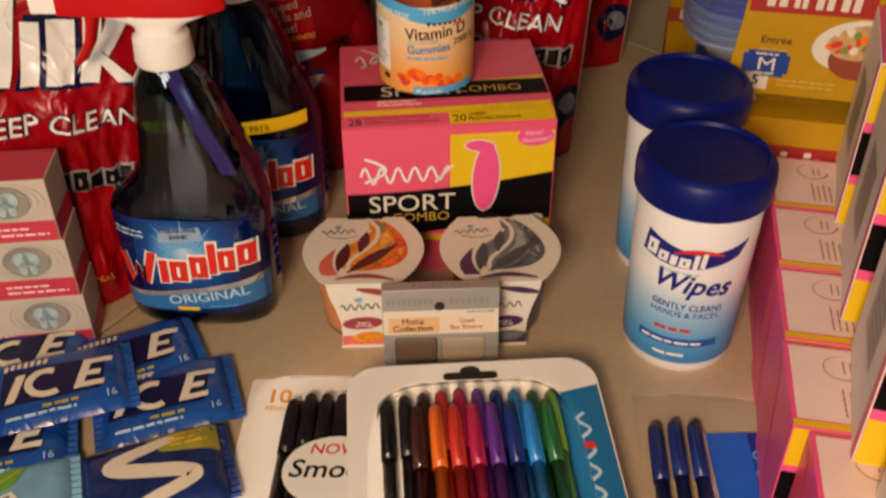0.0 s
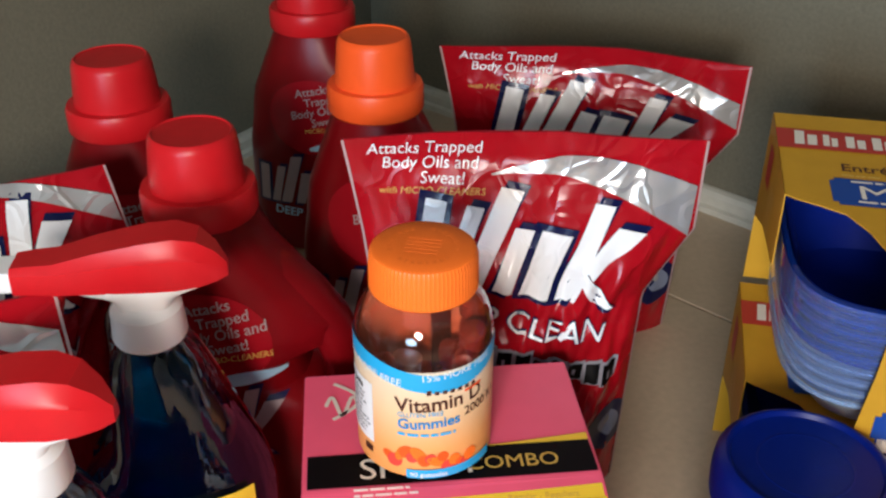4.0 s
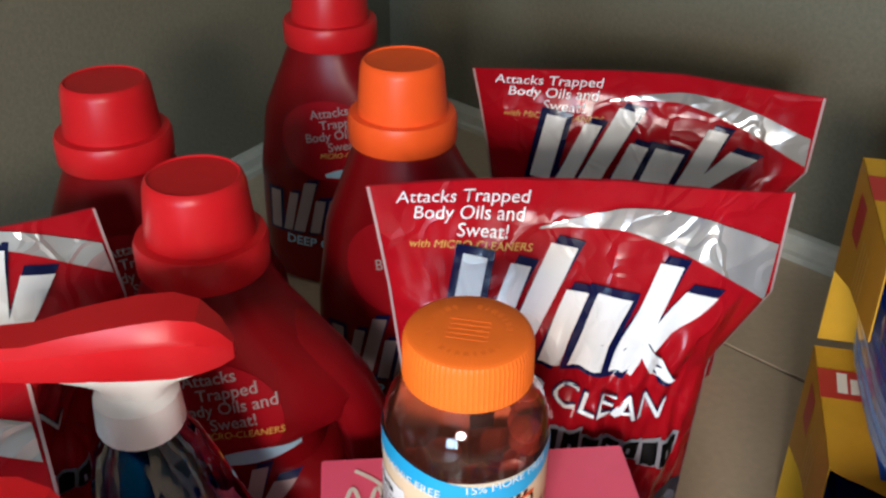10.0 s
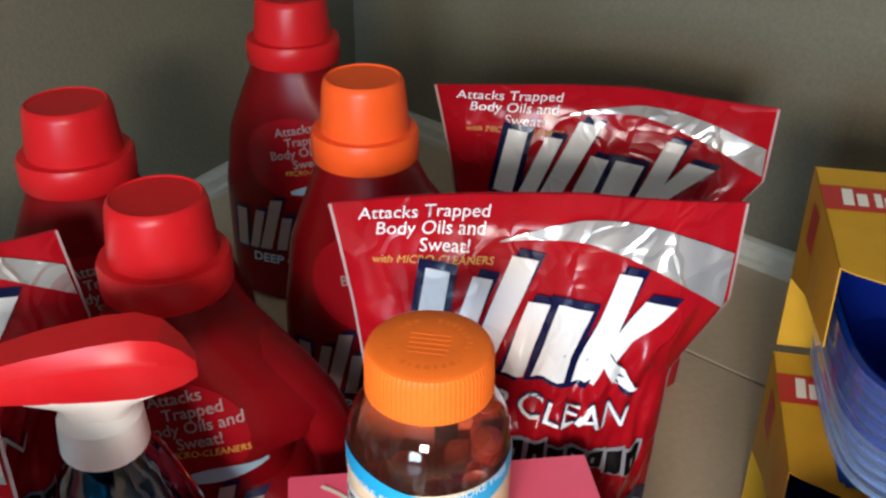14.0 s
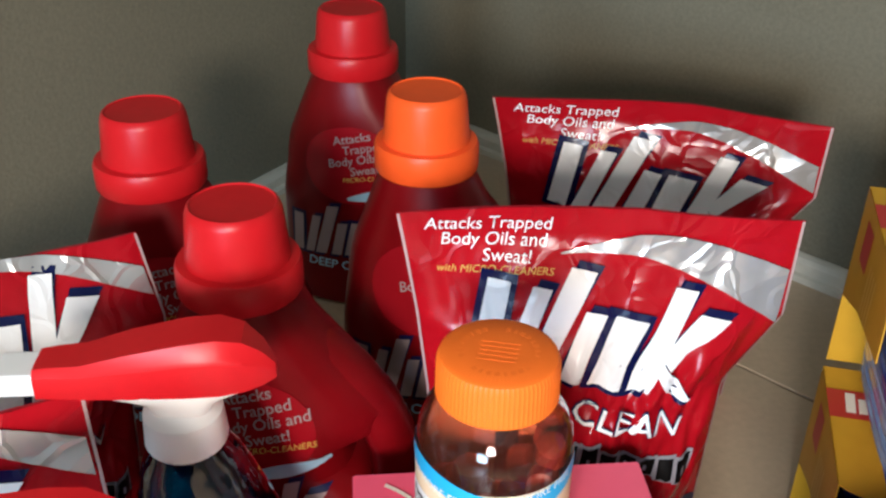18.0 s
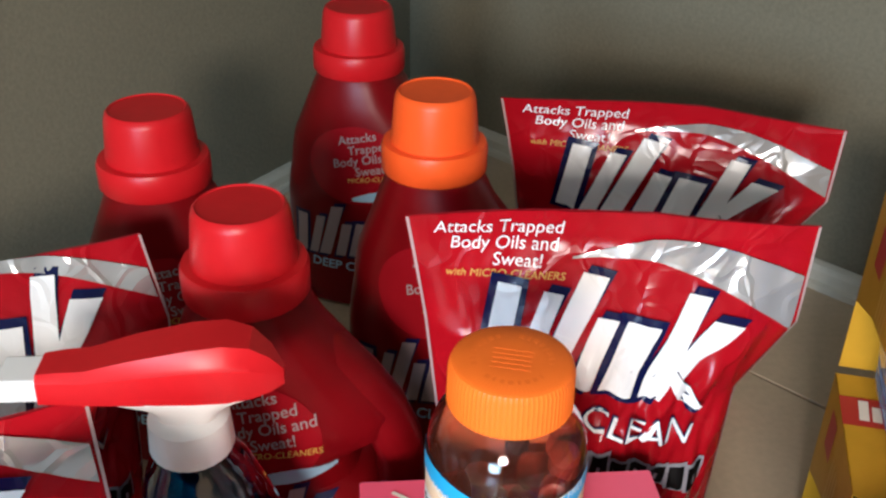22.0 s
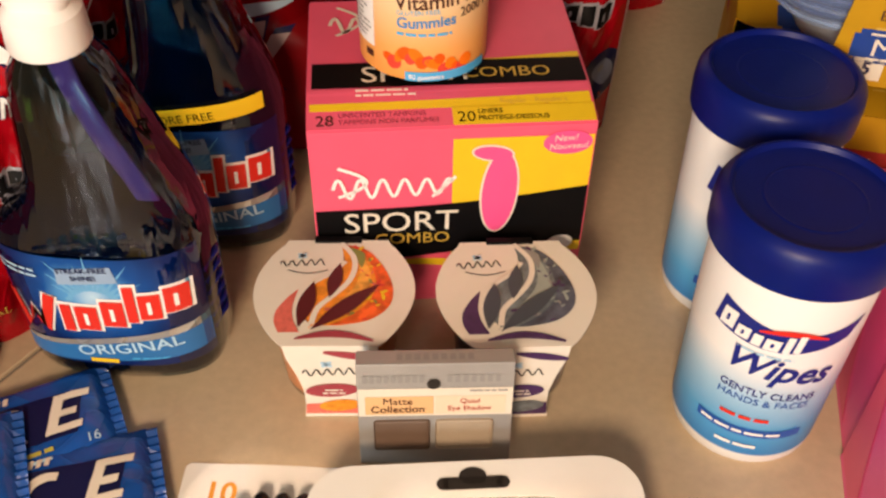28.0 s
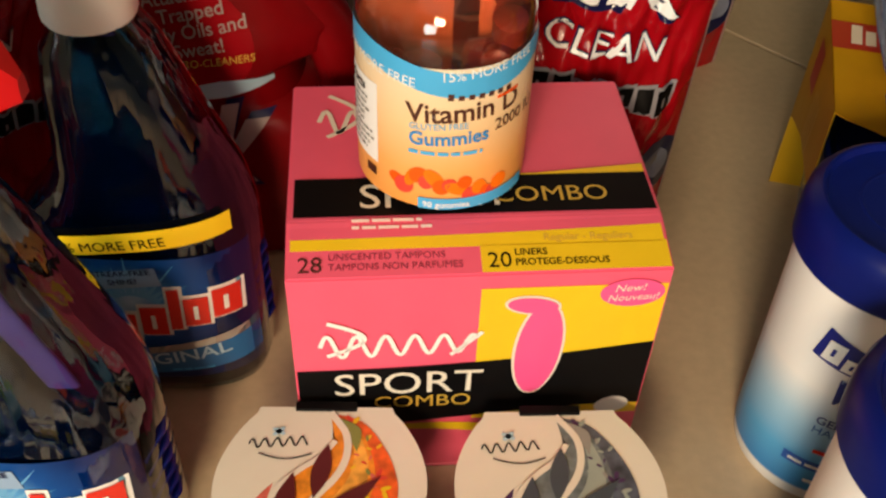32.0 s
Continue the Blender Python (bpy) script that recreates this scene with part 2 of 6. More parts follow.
def part(name, data, material, parent, label=""):
    """Links a bmesh or a mesh as one object under a thing or a part."""
    if isinstance(data, bmesh.types.BMesh):
        me = bpy.data.meshes.new(name)
        data.to_mesh(me)
        data.free()
    else:
        me = data
    me.materials.clear()
    me.materials.append(material)
    ob = new(name, me)
    ob.parent = parent
    if label:
        tagged(ob, label)
    if material.name.startswith(("clear", "amber_g", "amber_p", "smoke")):
        ob.visible_shadow = False
    return ob


def thing(name, m, label, category, group="", kind=""):
    ob = new(name)
    ob.matrix_world = m
    return tagged(ob, label, category, group, kind)


def box_bm(x0, y0, z0, x1, y1, z1, bevel=0.0, seg=2):
    bm = bmesh.new()
    bmesh.ops.create_cube(bm, size=1)
    for v in bm.verts:
        v.co = Vector((x0 + (v.co.x + 0.5) * (x1 - x0), y0 + (v.co.y + 0.5) * (y1 - y0), z0 + (v.co.z + 0.5) * (z1 - z0)))
    if bevel:
        bmesh.ops.bevel(bm, geom=bm.edges[:], offset=bevel, segments=seg, affect="EDGES", profile=0.5)
    return bm


def loft(name, rings, n=40, cap0=True, cap1=True, smooth=True, power=2.0, flute=0, depth=0.0, ripple=(0, 0, 0)):
    """Rings of (z, cx, cy, rx, ry); superellipse sections. flute: number of ribs round it."""
    verts, faces = [], []
    for z, cx, cy, rx, ry in rings:
        for i in range(n):
            a = 2 * math.pi * i / n
            c, s = math.cos(a), math.sin(a)
            k = 1 - (depth if flute and i % 2 else 0) + (ripple[1] * math.cos(ripple[0] * a) if z > ripple[2] else 0)
            verts.append((cx + rx * k * math.copysign(abs(c) ** (2 / power), c), cy + ry * k * math.copysign(abs(s) ** (2 / power), s), z))
    for r in range(len(rings) - 1):
        for i in range(n):
            j = (i + 1) % n
            faces.append((r * n + i, r * n + j, (r + 1) * n + j, (r + 1) * n + i))
    if cap0:
        faces.append(tuple(range(n - 1, -1, -1)))
    if cap1:
        faces.append(tuple((len(rings) - 1) * n + i for i in range(n)))
    me = mesh_from(name, verts, faces, smooth)
    if smooth:
        me.set_sharp_from_angle(angle=radians(38))
    return me


def lathe(name, prof, n=48, **kw):
    return loft(name, [(z, 0, 0, r, r) for z, r in prof], n, **kw)


def tube(name, pts, radii, n=12):
    """A tube along points; radii are (across, along-normal) pairs."""
    verts, faces = [], []
    pts = [Vector(p) for p in pts]
    for k, p in enumerate(pts):
        d = (pts[min(k + 1, len(pts) - 1)] - pts[max(k - 1, 0)]).normalized()
        side = d.cross(Vector((0, 1, 0)))
        side = side.normalized() if side.length > 1e-4 else Vector((1, 0, 0))
        up = side.cross(d).normalized()
        ra, rb = radii[k] if isinstance(radii, list) else radii
        for i in range(n):
            a = 2 * math.pi * i / n
            verts.append(p + side * (ra * math.cos(a)) + up * (rb * math.sin(a)))
    for k in range(len(pts) - 1):
        for i in range(n):
            j = (i + 1) % n
            faces.append((k * n + i, k * n + j, (k + 1) * n + j, (k + 1) * n + i))
    faces += [tuple(range(n - 1, -1, -1)), tuple((len(pts) - 1) * n + i for i in range(n))]
    return mesh_from(name, verts, faces, True)


TEXTS = {}


def words(s, size, slant=0.0, bold=0.0, stretch=1.0, align="LEFT"):
    """Flat lettering as (points, faces), its left end and baseline at the origin."""
    bold = 0.0 if "M" in s else bold
    key = (s, bold)
    if key not in TEXTS:
        cu = bpy.data.curves.new("lettering", "FONT")
        cu.body, cu.size, cu.offset, cu.resolution_u = s, 1.0, bold, 3
        ob = bpy.data.objects.new("lettering", cu)
        scene.collection.objects.link(ob)
        dg = bpy.context.evaluated_depsgraph_get()
        ev = ob.evaluated_get(dg)
        me = ev.to_mesh()
        TEXTS[key] = ([(v.co.x, v.co.y) for v in me.vertices], [tuple(p.vertices) for p in me.polygons])
        ev.to_mesh_clear()
        bpy.data.objects.remove(ob)
        bpy.data.curves.remove(cu)
    pts, faces = TEXTS[key]
    wide = max((p[0] for p in pts), default=0)
    off = {"LEFT": 0, "CENTER": -wide / 2, "RIGHT": -wide}[align]
    return [((x + off) * size * stretch + y * size * slant, y * size) for x, y in pts], faces


def moved(shape, du, dv, turn=0.0):
    c, s = math.cos(radians(turn)), math.sin(radians(turn))
    return [(du + x * c - y * s, dv + x * s + y * c) for x, y in shape[0]], shape[1]


def joined(*shapes):
    pts, faces = [], []
    for p, f in shapes:
        k = len(pts)
        pts += p
        faces += [tuple(i + k for i in q) for q in f]
    return pts, faces


def quad(a, b, c, d, nu=6, nv=3):
    """A patch between four corners, a b along the bottom and d c along the top, cut small enough to bend."""
    pts = []
    for j in range(nv + 1):
        for i in range(nu + 1):
            u, v = i / nu, j / nv
            pts.append(tuple((a[k] * (1 - u) + b[k] * u) * (1 - v) + (d[k] * (1 - u) + c[k] * u) * v for k in (0, 1)))
    return pts, [(j * (nu + 1) + i, j * (nu + 1) + i + 1, (j + 1) * (nu + 1) + i + 1, (j + 1) * (nu + 1) + i) for j in range(nv) for i in range(nu)]


def rect(u0, v0, u1, v1, nu=6, nv=3):
    return quad((u0, v0), (u1, v0), (u1, v1), (u0, v1), nu, nv)


def slab(u, v, w, h, slant=0.3, nu=2, nv=4):
    """A leaning bar, its foot at u, v."""
    return quad((u, v), (u + w, v), (u + w + slant * h, v + h), (u + slant * h, v + h), nu, nv)


def band(pts, widths):
    """A ribbon along a line of points."""
    out = []
    for k, p in enumerate(pts):
        a, b = pts[max(k - 1, 0)], pts[min(k + 1, len(pts) - 1)]
        d = math.hypot(b[0] - a[0], b[1] - a[1]) or 1
        nx, ny = -(b[1] - a[1]) / d, (b[0] - a[0]) / d
        w = widths[k] if isinstance(widths, (list, tuple)) else widths
        out += [(p[0] + nx * w / 2, p[1] + ny * w / 2), (p[0] - nx * w / 2, p[1] - ny * w / 2)]
    return out, [(2 * k + 1, 2 * k + 3, 2 * k + 2, 2 * k) for k in range(len(pts) - 1)]


def wave(f, n=24):
    return [f(i / n) for i in range(n + 1)]


def disc(u, v, ru, rv, n=28, rings=2, turn=0.0):
    pts, faces = [(0, 0)], []
    for r in range(1, rings + 1):
        pts += [(ru * r / rings * math.cos(2 * math.pi * i / n), rv * r / rings * math.sin(2 * math.pi * i / n)) for i in range(n)]
    for i in range(n):
        j = (i + 1) % n
        faces.append((0, 1 + i, 1 + j))
        for r in range(rings - 1):
            faces.append((1 + r * n + i, 1 + (r + 1) * n + i, 1 + (r + 1) * n + j, 1 + r * n + j))
    return moved((pts, faces), u, v, turn)


def lines(u, v, w, count, gap, h, seed=1, align="LEFT"):
    """Bars that stand for small writing."""
    rnd, out = random.Random(seed), []
    for k in range(count):
        ww = w * rnd.uniform(0.6, 1.0)
        u0 = u if align == "LEFT" else u + (w - ww) / 2
        x = u0
        while x < u0 + ww:
            d = min(rnd.uniform(1.5, 4.5) * h * 1.3, u0 + ww - x)
            out.append(rect(x, v - k * gap, x + d, v - k * gap + h, 2, 1))
            x += d + h * 0.7
    return joined(*out)


def decal(name, shape, surface, lift, material, parent, label=""):
    """A print laid on a surface(u, v, lift) of a thing."""
    pts, faces = shape
    me = mesh_from(name, [surface(u, v, lift) for u, v in pts], faces, True)
    return part(name, me, material, parent, label)


def flat_front(y):
    return lambda u, v, o: (u, y - o, v)


def flat_top(z):
    return lambda u, v, o: (u, v, z + o)


def round_front(radius_at, depth_at=None):
    """Wraps u (metres along the round) and v (height) on an upright oval."""
    def f(u, v, o):
        rx = radius_at(v)
        ry = depth_at(v) if depth_at else rx
        a = u / rx
        return ((rx + o) * math.sin(a), -(ry + o) * math.cos(a), v)
    return f


# ---- the room ----
CORNER = Vector((-0.112, 1.706, 0))
ALONG_R, ALONG_L = Vector((0.722, -0.692, 0)), Vector((-0.53, -0.848, 0))
HIGH = 2.4


def wall_slab(name, start, along, length, inward, z0=0.0, z1=HIGH, thick=0.12, holes=()):
    """A wall of real thickness from a foot line, with square openings (from, to, bottom, top) through it."""
    bm = bmesh.new()
    out = -inward
    cuts = sorted({0.0, length, *[h[0] for h in holes], *[h[1] for h in holes]})
    for a, b in zip(cuts, cuts[1:]):
        spans = [(z0, z1)]
        for h in holes:
            if h[0] <= a and b <= h[1]:
                spans = [(z0, h[2]), (h[3], z1)]
        for lo, hi in spans:
            p = [start + along * a, start + along * b, start + along * b + out * thick, start + along * a + out * thick]
            v = [bm.verts.new((q.x, q.y, z)) for z in (lo, hi) for q in p]
            for f in ((0, 1, 5, 4), (1, 2, 6, 5), (2, 3, 7, 6), (3, 0, 4, 7), (3, 2, 1, 0), (4, 5, 6, 7)):
                bm.faces.new([v[i] for i in f])
    bmesh.ops.recalc_face_normals(bm, faces=bm.faces[:])
    me = bpy.data.meshes.new(name)
    bm.to_mesh(me)
    bm.free()
    me.materials.append(WALL)
    return tagged(new(name, me), "sage green painted wall", "wall", kind="structure")


IN_R, IN_L = Vector((-0.692, -0.722, 0)), Vector((0.848, -0.53, 0))
SIDE = 4.6
wall_slab("wall_east", CORNER, ALONG_R, SIDE, IN_R)
wall_slab("wall_north", CORNER, ALONG_L, SIDE, IN_L)
# opening here is assumed, out of view, beside the added cool source
wall_slab("wall_west", CORNER + ALONG_L * SIDE, ALONG_R, SIDE, -IN_R, holes=[(0.9, 2.2, 0.4, 1.6)])
wall_slab("wall_south", CORNER + ALONG_R * SIDE, ALONG_L, SIDE, -IN_L)

# sub-floor that shows as grout, ceiling
rim = [CORNER + ALONG_R * a + ALONG_L * b for a, b in ((-0.2, -0.2), (SIDE + 0.2, -0.2), (SIDE + 0.2, SIDE + 0.2), (-0.2, SIDE + 0.2))]
for nm, z, m, lab in (("floor", -0.0025, GROUT, "beige ceramic tile floor with dark grout"), ("ceiling", HIGH, CEIL, "plain white ceiling")):
    vs = [(p.x, p.y, z) for p in rim] + [(p.x, p.y, z + (0.1 if nm == "ceiling" else -0.1)) for p in rim]
    me = mesh_from(nm, vs, [(0, 3, 2, 1), (4, 5, 6, 7), (0, 1, 5, 4), (1, 2, 6, 5), (2, 3, 7, 6), (3, 0, 4, 7)])
    me.materials.append(m)
    ob = tagged(new(nm, me), lab, nm, kind="structure")
    if nm == "floor":
        FLOOR = ob


def trim_strip(name, start, along, inward, length):
    """Low cream skirting with a rounded top and a shoe below."""
    prof = [(0, 0), (0.016, 0), (0.016, 0.007), (0.011, 0.009), (0.011, 0.02), (0.008, 0.025), (0.003, 0.027), (0, 0.027)]
    vs = [start + along * s + inward * d + Vector((0, 0, z)) for s in (0.0, length) for d, z in prof]
    n = len(prof)
    fs = [(i, (i + 1) % n, n + (i + 1) % n, n + i) for i in range(n)] + [tuple(range(n)), tuple(range(2 * n - 1, n - 1, -1))]
    me = mesh_from(name, vs, fs)
    me.materials.append(TRIM)
    return tagged(new(name, me), "low cream painted skirting", "skirting", kind="structure")


trim_strip("trim_1", CORNER, ALONG_R, IN_R, SIDE)
trim_strip("trim_2", CORNER + ALONG_L * 0.016, ALONG_L, IN_L, SIDE - 0.02)


def outlet(m):
    ob = thing("wall_outlet", m, "ivory double wall outlet mounted sideways", "outlet")
    part("cover_plate", box_bm(-0.0575, -0.006, -0.035, 0.0575, 0, 0.035, 0.0025), PLATE, ob)
    for sx in (-0.02, 0.02):
        face = part("receptacle", loft("receptacle", [(0.0, sx, 0, 0.0145, 0.017), (0.0078, sx, 0, 0.0145, 0.017), (0.0085, sx, 0, 0.0135, 0.016)], 28, power=2.6), PLATE, ob)
        face.matrix_local = pose(0, 0, 0, 90)
        # solid dark blocks give the slots their shade; nothing is cut
        for dx, dz, w, h in ((-0.004, 0.006, 0.007, 0.0022), (-0.004, -0.006, 0.0085, 0.0022), (0.0075, 0, 0.0045, 0.0045)):
            part("slot", box_bm(sx + dx - w / 2, -0.0089, dz - h / 2, sx + dx + w / 2, -0.0082, dz + h / 2), HOLESHADE, ob)
    part("screw", box_bm(-0.003, -0.0075, -0.003, 0.003, -0.0055, 0.003, 0.001), PLATE, ob)
    return ob


OUT_AT = CORNER + ALONG_L * 0.698
outlet(pose(OUT_AT.x, OUT_AT.y, 0.25, 0, 0, math.degrees(math.atan2(-ALONG_L.y, -ALONG_L.x))))


# ---- detergent jugs ----
def jug(m, cap_mat, label, wide=1.0, tall=1.0, group="red detergent jugs"):
    ob = thing("detergent_jug", m @ Matrix.Diagonal((1.035 * wide, 1.035 * wide, 1.035 * tall, 1)), label, "detergent jug", group)
    # height, left and right edge, half depth; hollowed under the handle
    sides = [(0.0, -0.054, 0.09, 0.036), (0.004, -0.062, 0.098, 0.043), (0.03, -0.065, 0.101, 0.046), (0.09, -0.065, 0.101, 0.046), (0.1, -0.0645, 0.085, 0.046), (0.108, -0.064, 0.066, 0.046),
             (0.124, -0.062, 0.063, 0.045), (0.137, -0.06, 0.086, 0.044), (0.15, -0.059, 0.089, 0.043), (0.165, -0.056, 0.077, 0.042), (0.18, -0.05, 0.063, 0.041), (0.2, -0.042, 0.045, 0.038),
             (0.215, -0.036, 0.037, 0.0345), (0.222, -0.033, 0.033, 0.033), (0.23, -0.032, 0.032, 0.032)]
    rings = [(z, (l + r) / 2, 0, (r - l) / 2, d) for z, l, r, d in sides]
    part("body", loft("body", rings, 48, power=2.5), RED, ob, "glossy red plastic body")
    path = [(0.03, 0, 0.187), (0.05, 0, 0.175), (0.066, 0, 0.161), (0.081, 0, 0.142), (0.09, 0, 0.12), (0.093, 0, 0.09), (0.088, 0, 0.07)]
    part("handle", tube("handle", path, [(0.017, 0.026), (0.016, 0.025), (0.015, 0.023), (0.0145, 0.023), (0.015, 0.025), (0.016, 0.03), (0.012, 0.025)], 18), RED, ob)
    part("collar", lathe("collar", [(0.222, 0.0365), (0.224, 0.0378), (0.239, 0.0378), (0.242, 0.0365), (0.2425, 0.03)], 48), cap_mat, ob)
    part("cap", lathe("cap", [(0.24, 0.0312), (0.244, 0.0312), (0.271, 0.0285), (0.275, 0.0272), (0.2765, 0.0255), (0.2755, 0.0245), (0.275, 0.012)], 96, flute=1, depth=0.012), cap_mat, ob, "ribbed screw cap")

    def front(u, v, o):
        x = u - 0.004
        for p, q in zip(rings, rings[1:]):
            if v <= q[0]:
                break
        t = (v - p[0]) / (q[0] - p[0])
        c, w, d = (p[i] + (q[i] - p[i]) * t for i in (1, 3, 4))
        k = min(abs((x - c) / w), 0.985)
        return (x, -(d * (1 - k ** 2.5) ** (1 / 2.5)) - o, v)
    put = lambda nm, s, l, mt: decal(nm, s, front, l, mt, ob)
    put("label_panel", disc(0.012, 0.148, 0.042, 0.036, 36, 8), 0.0008, REDPANEL)
    for k, (s, sl) in enumerate((("Attacks", 0.012), ("Trapped", 0.022), ("Body Oils and", 0.006), ("Sweat!", 0.03))):
        put("lettering", moved(words(s, 0.0108, 0.12, 0.01), sl * 0.8 - 0.013, 0.1645 - k * 0.0102 + sl * 0.18, 13), 0.0016, JUGINK)
    put("lettering", moved(words("MICRO-CLEANERS", 0.0062, 0.2), 0.004, 0.1322, 9), 0.0012, GOLD)
    put("swoosh", band(wave(lambda t: (0.008 + 0.052 * t, 0.117 + 0.012 * t - 0.006 * t * t), 12), [0.001 + 0.009 * math.sin(math.pi * min(1, (i + 1) / 14)) for i in range(13)]), 0.0012, PALEBLUE)
    emblem(put, -0.046, 0.056, 0.082, 0.048, 4, pale=JUGINK)
    put("lettering", moved(words("DEEP CLEAN", 0.0125, 0.1, 0.02), -0.032, 0.044), 0.0012, PALEBLUE)
    return ob


def emblem(put, u, v, w, h, turn=0.0, lift=0.0012, slope=0.0, pale=WHITE, dark=NAVY):
    """The bold brand mark, kept as plain leaning bars, each with a dark edge."""
    bars = [(0.0, 0.12, 0.8, 0.12), (0.15, 0.1, 0.8, 0.3), (0.27, 0.13, 1.04, 0.34), (0.46, 0.11, 0.68, 0.28), (0.61, 0.17, 0.7, 0.28), (0.82, 0.115, 1.06, 0.3)]
    shapes = [((a * w, 0.0), (b * w, c * h), sl) for a, b, c, sl in bars]
    quads = [[(x, y), (x + bw, y), (x + bw + sl * bh, y + bh), (x + sl * bh, y + bh)] for (x, y), (bw, bh), sl in shapes]
    quads.append([(0.98 * w, 0.4 * h), (1.03 * w, 0.3 * h), (1.31 * w, 0.84 * h), (1.15 * w, 0.86 * h)])
    quads.append([(0.99 * w, 0.36 * h), (0.95 * w, 0.28 * h), (1.05 * w, 0.0), (1.17 * w, 0.0)])
    g = 0.036 * w
    for pts in quads:
        cx, cy = sum(p[0] for p in pts) / 4, sum(p[1] for p in pts) / 4
        fat = [(p[0] + math.copysign(g, p[0] - cx), p[1] + math.copysign(g, p[1] - cy)) for p in pts]
        for nm, q, l, mt in (("emblem_edge", fat, lift, dark), ("emblem_bar", pts, lift * 1.6, pale)):
            q = [(x, y - slope * x) for x, y in q]
            put(nm, moved(quad(*q, 5, 7), u, v, turn), l, mt)


jug(pose(-0.17, 0.88, 0, 0, 0, -4), REDCAP, "red plastic detergent jug with a red ribbed cap", 0.95, 0.995)
jug(pose(-0.261, 1.021, 0, 0, 0, 6), REDCAP, "red plastic detergent jug near the wall, red cap", 1.0, 0.99)
jug(pose(-0.138, 1.254, 0, 0, 0, -10), REDCAP, "tall red detergent jug in the corner, red cap", 1.06, 1.012)
jug(pose(-0.0645, 1.033, 0, 0, 0, -8), ORANGE, "red plastic detergent jug with a bright orange cap", 0.96, 1.035)


# ---- stand-up pouches ----
def pouch(m, lean, seed, label, wide=1.0, bend=0.0, tall=1.0, up=0.0, thin=1.0):
    ob = thing("detergent_pouch", m @ Matrix.Diagonal((wide, 1, tall, 1)), label, "pouch", "red detergent pouches")
    H = 0.274
    rnd = random.Random(seed)
    o1, o2 = rnd.uniform(0, 50), rnd.uniform(0, 50)

    def half(v, right):
        if right:
            if v > 0.775:
                return 0.114 - (1 - v) * 0.006
            return 0.1126 - (0.775 - v) * 0.155 if v > 0.594 else 0.0845 - (0.594 - v) * 0.012
        if v > 0.76:
            return 0.114 - (1 - v) * 0.045
        return 0.1032 - (0.76 - v) * 0.032

    def sheet(u, v, o, side=-1):
        h = half(v, u > 0)
        fat = 0.036 * (1 - max(0.0, (v - 0.05) / 0.9) ** 2.2) if v < 0.95 else 0.0
        fat = max(fat, 0.0008)
        e = max(1 - abs(u) ** 2.4, 0) ** 0.75
        x = u * h
        fold = noise.noise(Vector((u * 1.7 + o1, v * 2.6, seed * 3.1 + side))) * 0.006 + noise.noise(Vector((u * 5 + o2, v * 7 + u * 3, seed + side))) * 0.0028
        crease = (0.5 - abs(noise.noise(Vector((u * 2.6 - v * 1.6 + o2, v * 2.4 + u, seed * 1.7 + side)))) * 2.4) * 0.007
        crease += (0.4 - abs(noise.noise(Vector((u * 5.5 + v * 3 + o1, v * 5 - u * 2, seed * 0.7 + side)))) * 2.2) * 0.0042
        crease += (0.4 - abs(noise.noise(Vector((u * 9 - v * 7 + o1, v * 4 + o2, seed + side)))) * 2.2) * 0.0026
        k = min(1, (1 - abs(u)) * 6) * min(1, v * 6 + 0.2) * (1 - 0.85 * min(1, max(0.0, v - 0.66) / 0.14))
        y = side * (fat * e + 0.0006 + o) + (fold + crease) * k * (1 if side < 0 else 0.4)
        z = v * H + (0.006 * (1 - abs(u - 0.2) * 1.1) if v > 0.9 else 0) * min(1, (v - 0.9) * 10)
        y += -lean * v + 0.004 * math.sin(u * 3.2 + seed) * v
        over = max(0.0, v - 0.8) * H
        y, z = y + over * math.sin(radians(bend)), z - over * (1 - math.cos(radians(bend)))
        return (x, y, max(z, 0.0))
    nu, nv = 72, 90
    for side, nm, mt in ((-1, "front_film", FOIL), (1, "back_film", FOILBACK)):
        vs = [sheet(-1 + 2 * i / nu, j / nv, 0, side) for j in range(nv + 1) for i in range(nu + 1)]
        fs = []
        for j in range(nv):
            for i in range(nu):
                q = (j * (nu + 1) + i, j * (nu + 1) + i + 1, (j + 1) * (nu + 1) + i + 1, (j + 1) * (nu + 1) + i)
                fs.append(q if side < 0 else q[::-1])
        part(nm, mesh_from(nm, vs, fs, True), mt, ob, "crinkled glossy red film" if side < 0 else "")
    f = lambda u, v, o: sheet(max(-1, min(1, u / half(v / H, u > 0))), v / H, o)
    put = lambda nm, s, l, mt: decal(nm, s, f, l, mt, ob)
    ends = [v / 40 for v in range(41)]
    for sg in (-1, 1):
        edge = [(sg * (half(v, sg > 0) - 0.0012), v * H) for v in ends]
        put("side_seam", band(edge, 0.0016), 0.001, SEAM)
    # silver sweep under the top
    low, high = [], []
    for i in range(37):
        t = i / 36
        x = -0.02 + 0.1295 * t
        mid_z = 0.2415 + 0.0175 * math.sin(math.pi * min(1, 0.16 + 0.72 * t)) - 0.03 * max(0, t - 0.35) ** 1.5
        wd = 0.001 + 0.036 * thin * t ** 1.25
        mid_z += 0.6 * up
        a, b = mid_z - wd / 2 - 0.006 * t, mid_z + wd / 2 - 0.006 * t
        lim = lambda z: min(x, half(z / H, True) - 0.0028)
        low.append((lim(a), a))
        high.append((lim(b), b))
    pts = [(lo[0] * (1 - q / 3) + hi[0] * q / 3, lo[1] * (1 - q / 3) + hi[1] * q / 3) for lo, hi in zip(low, high) for q in range(4)]
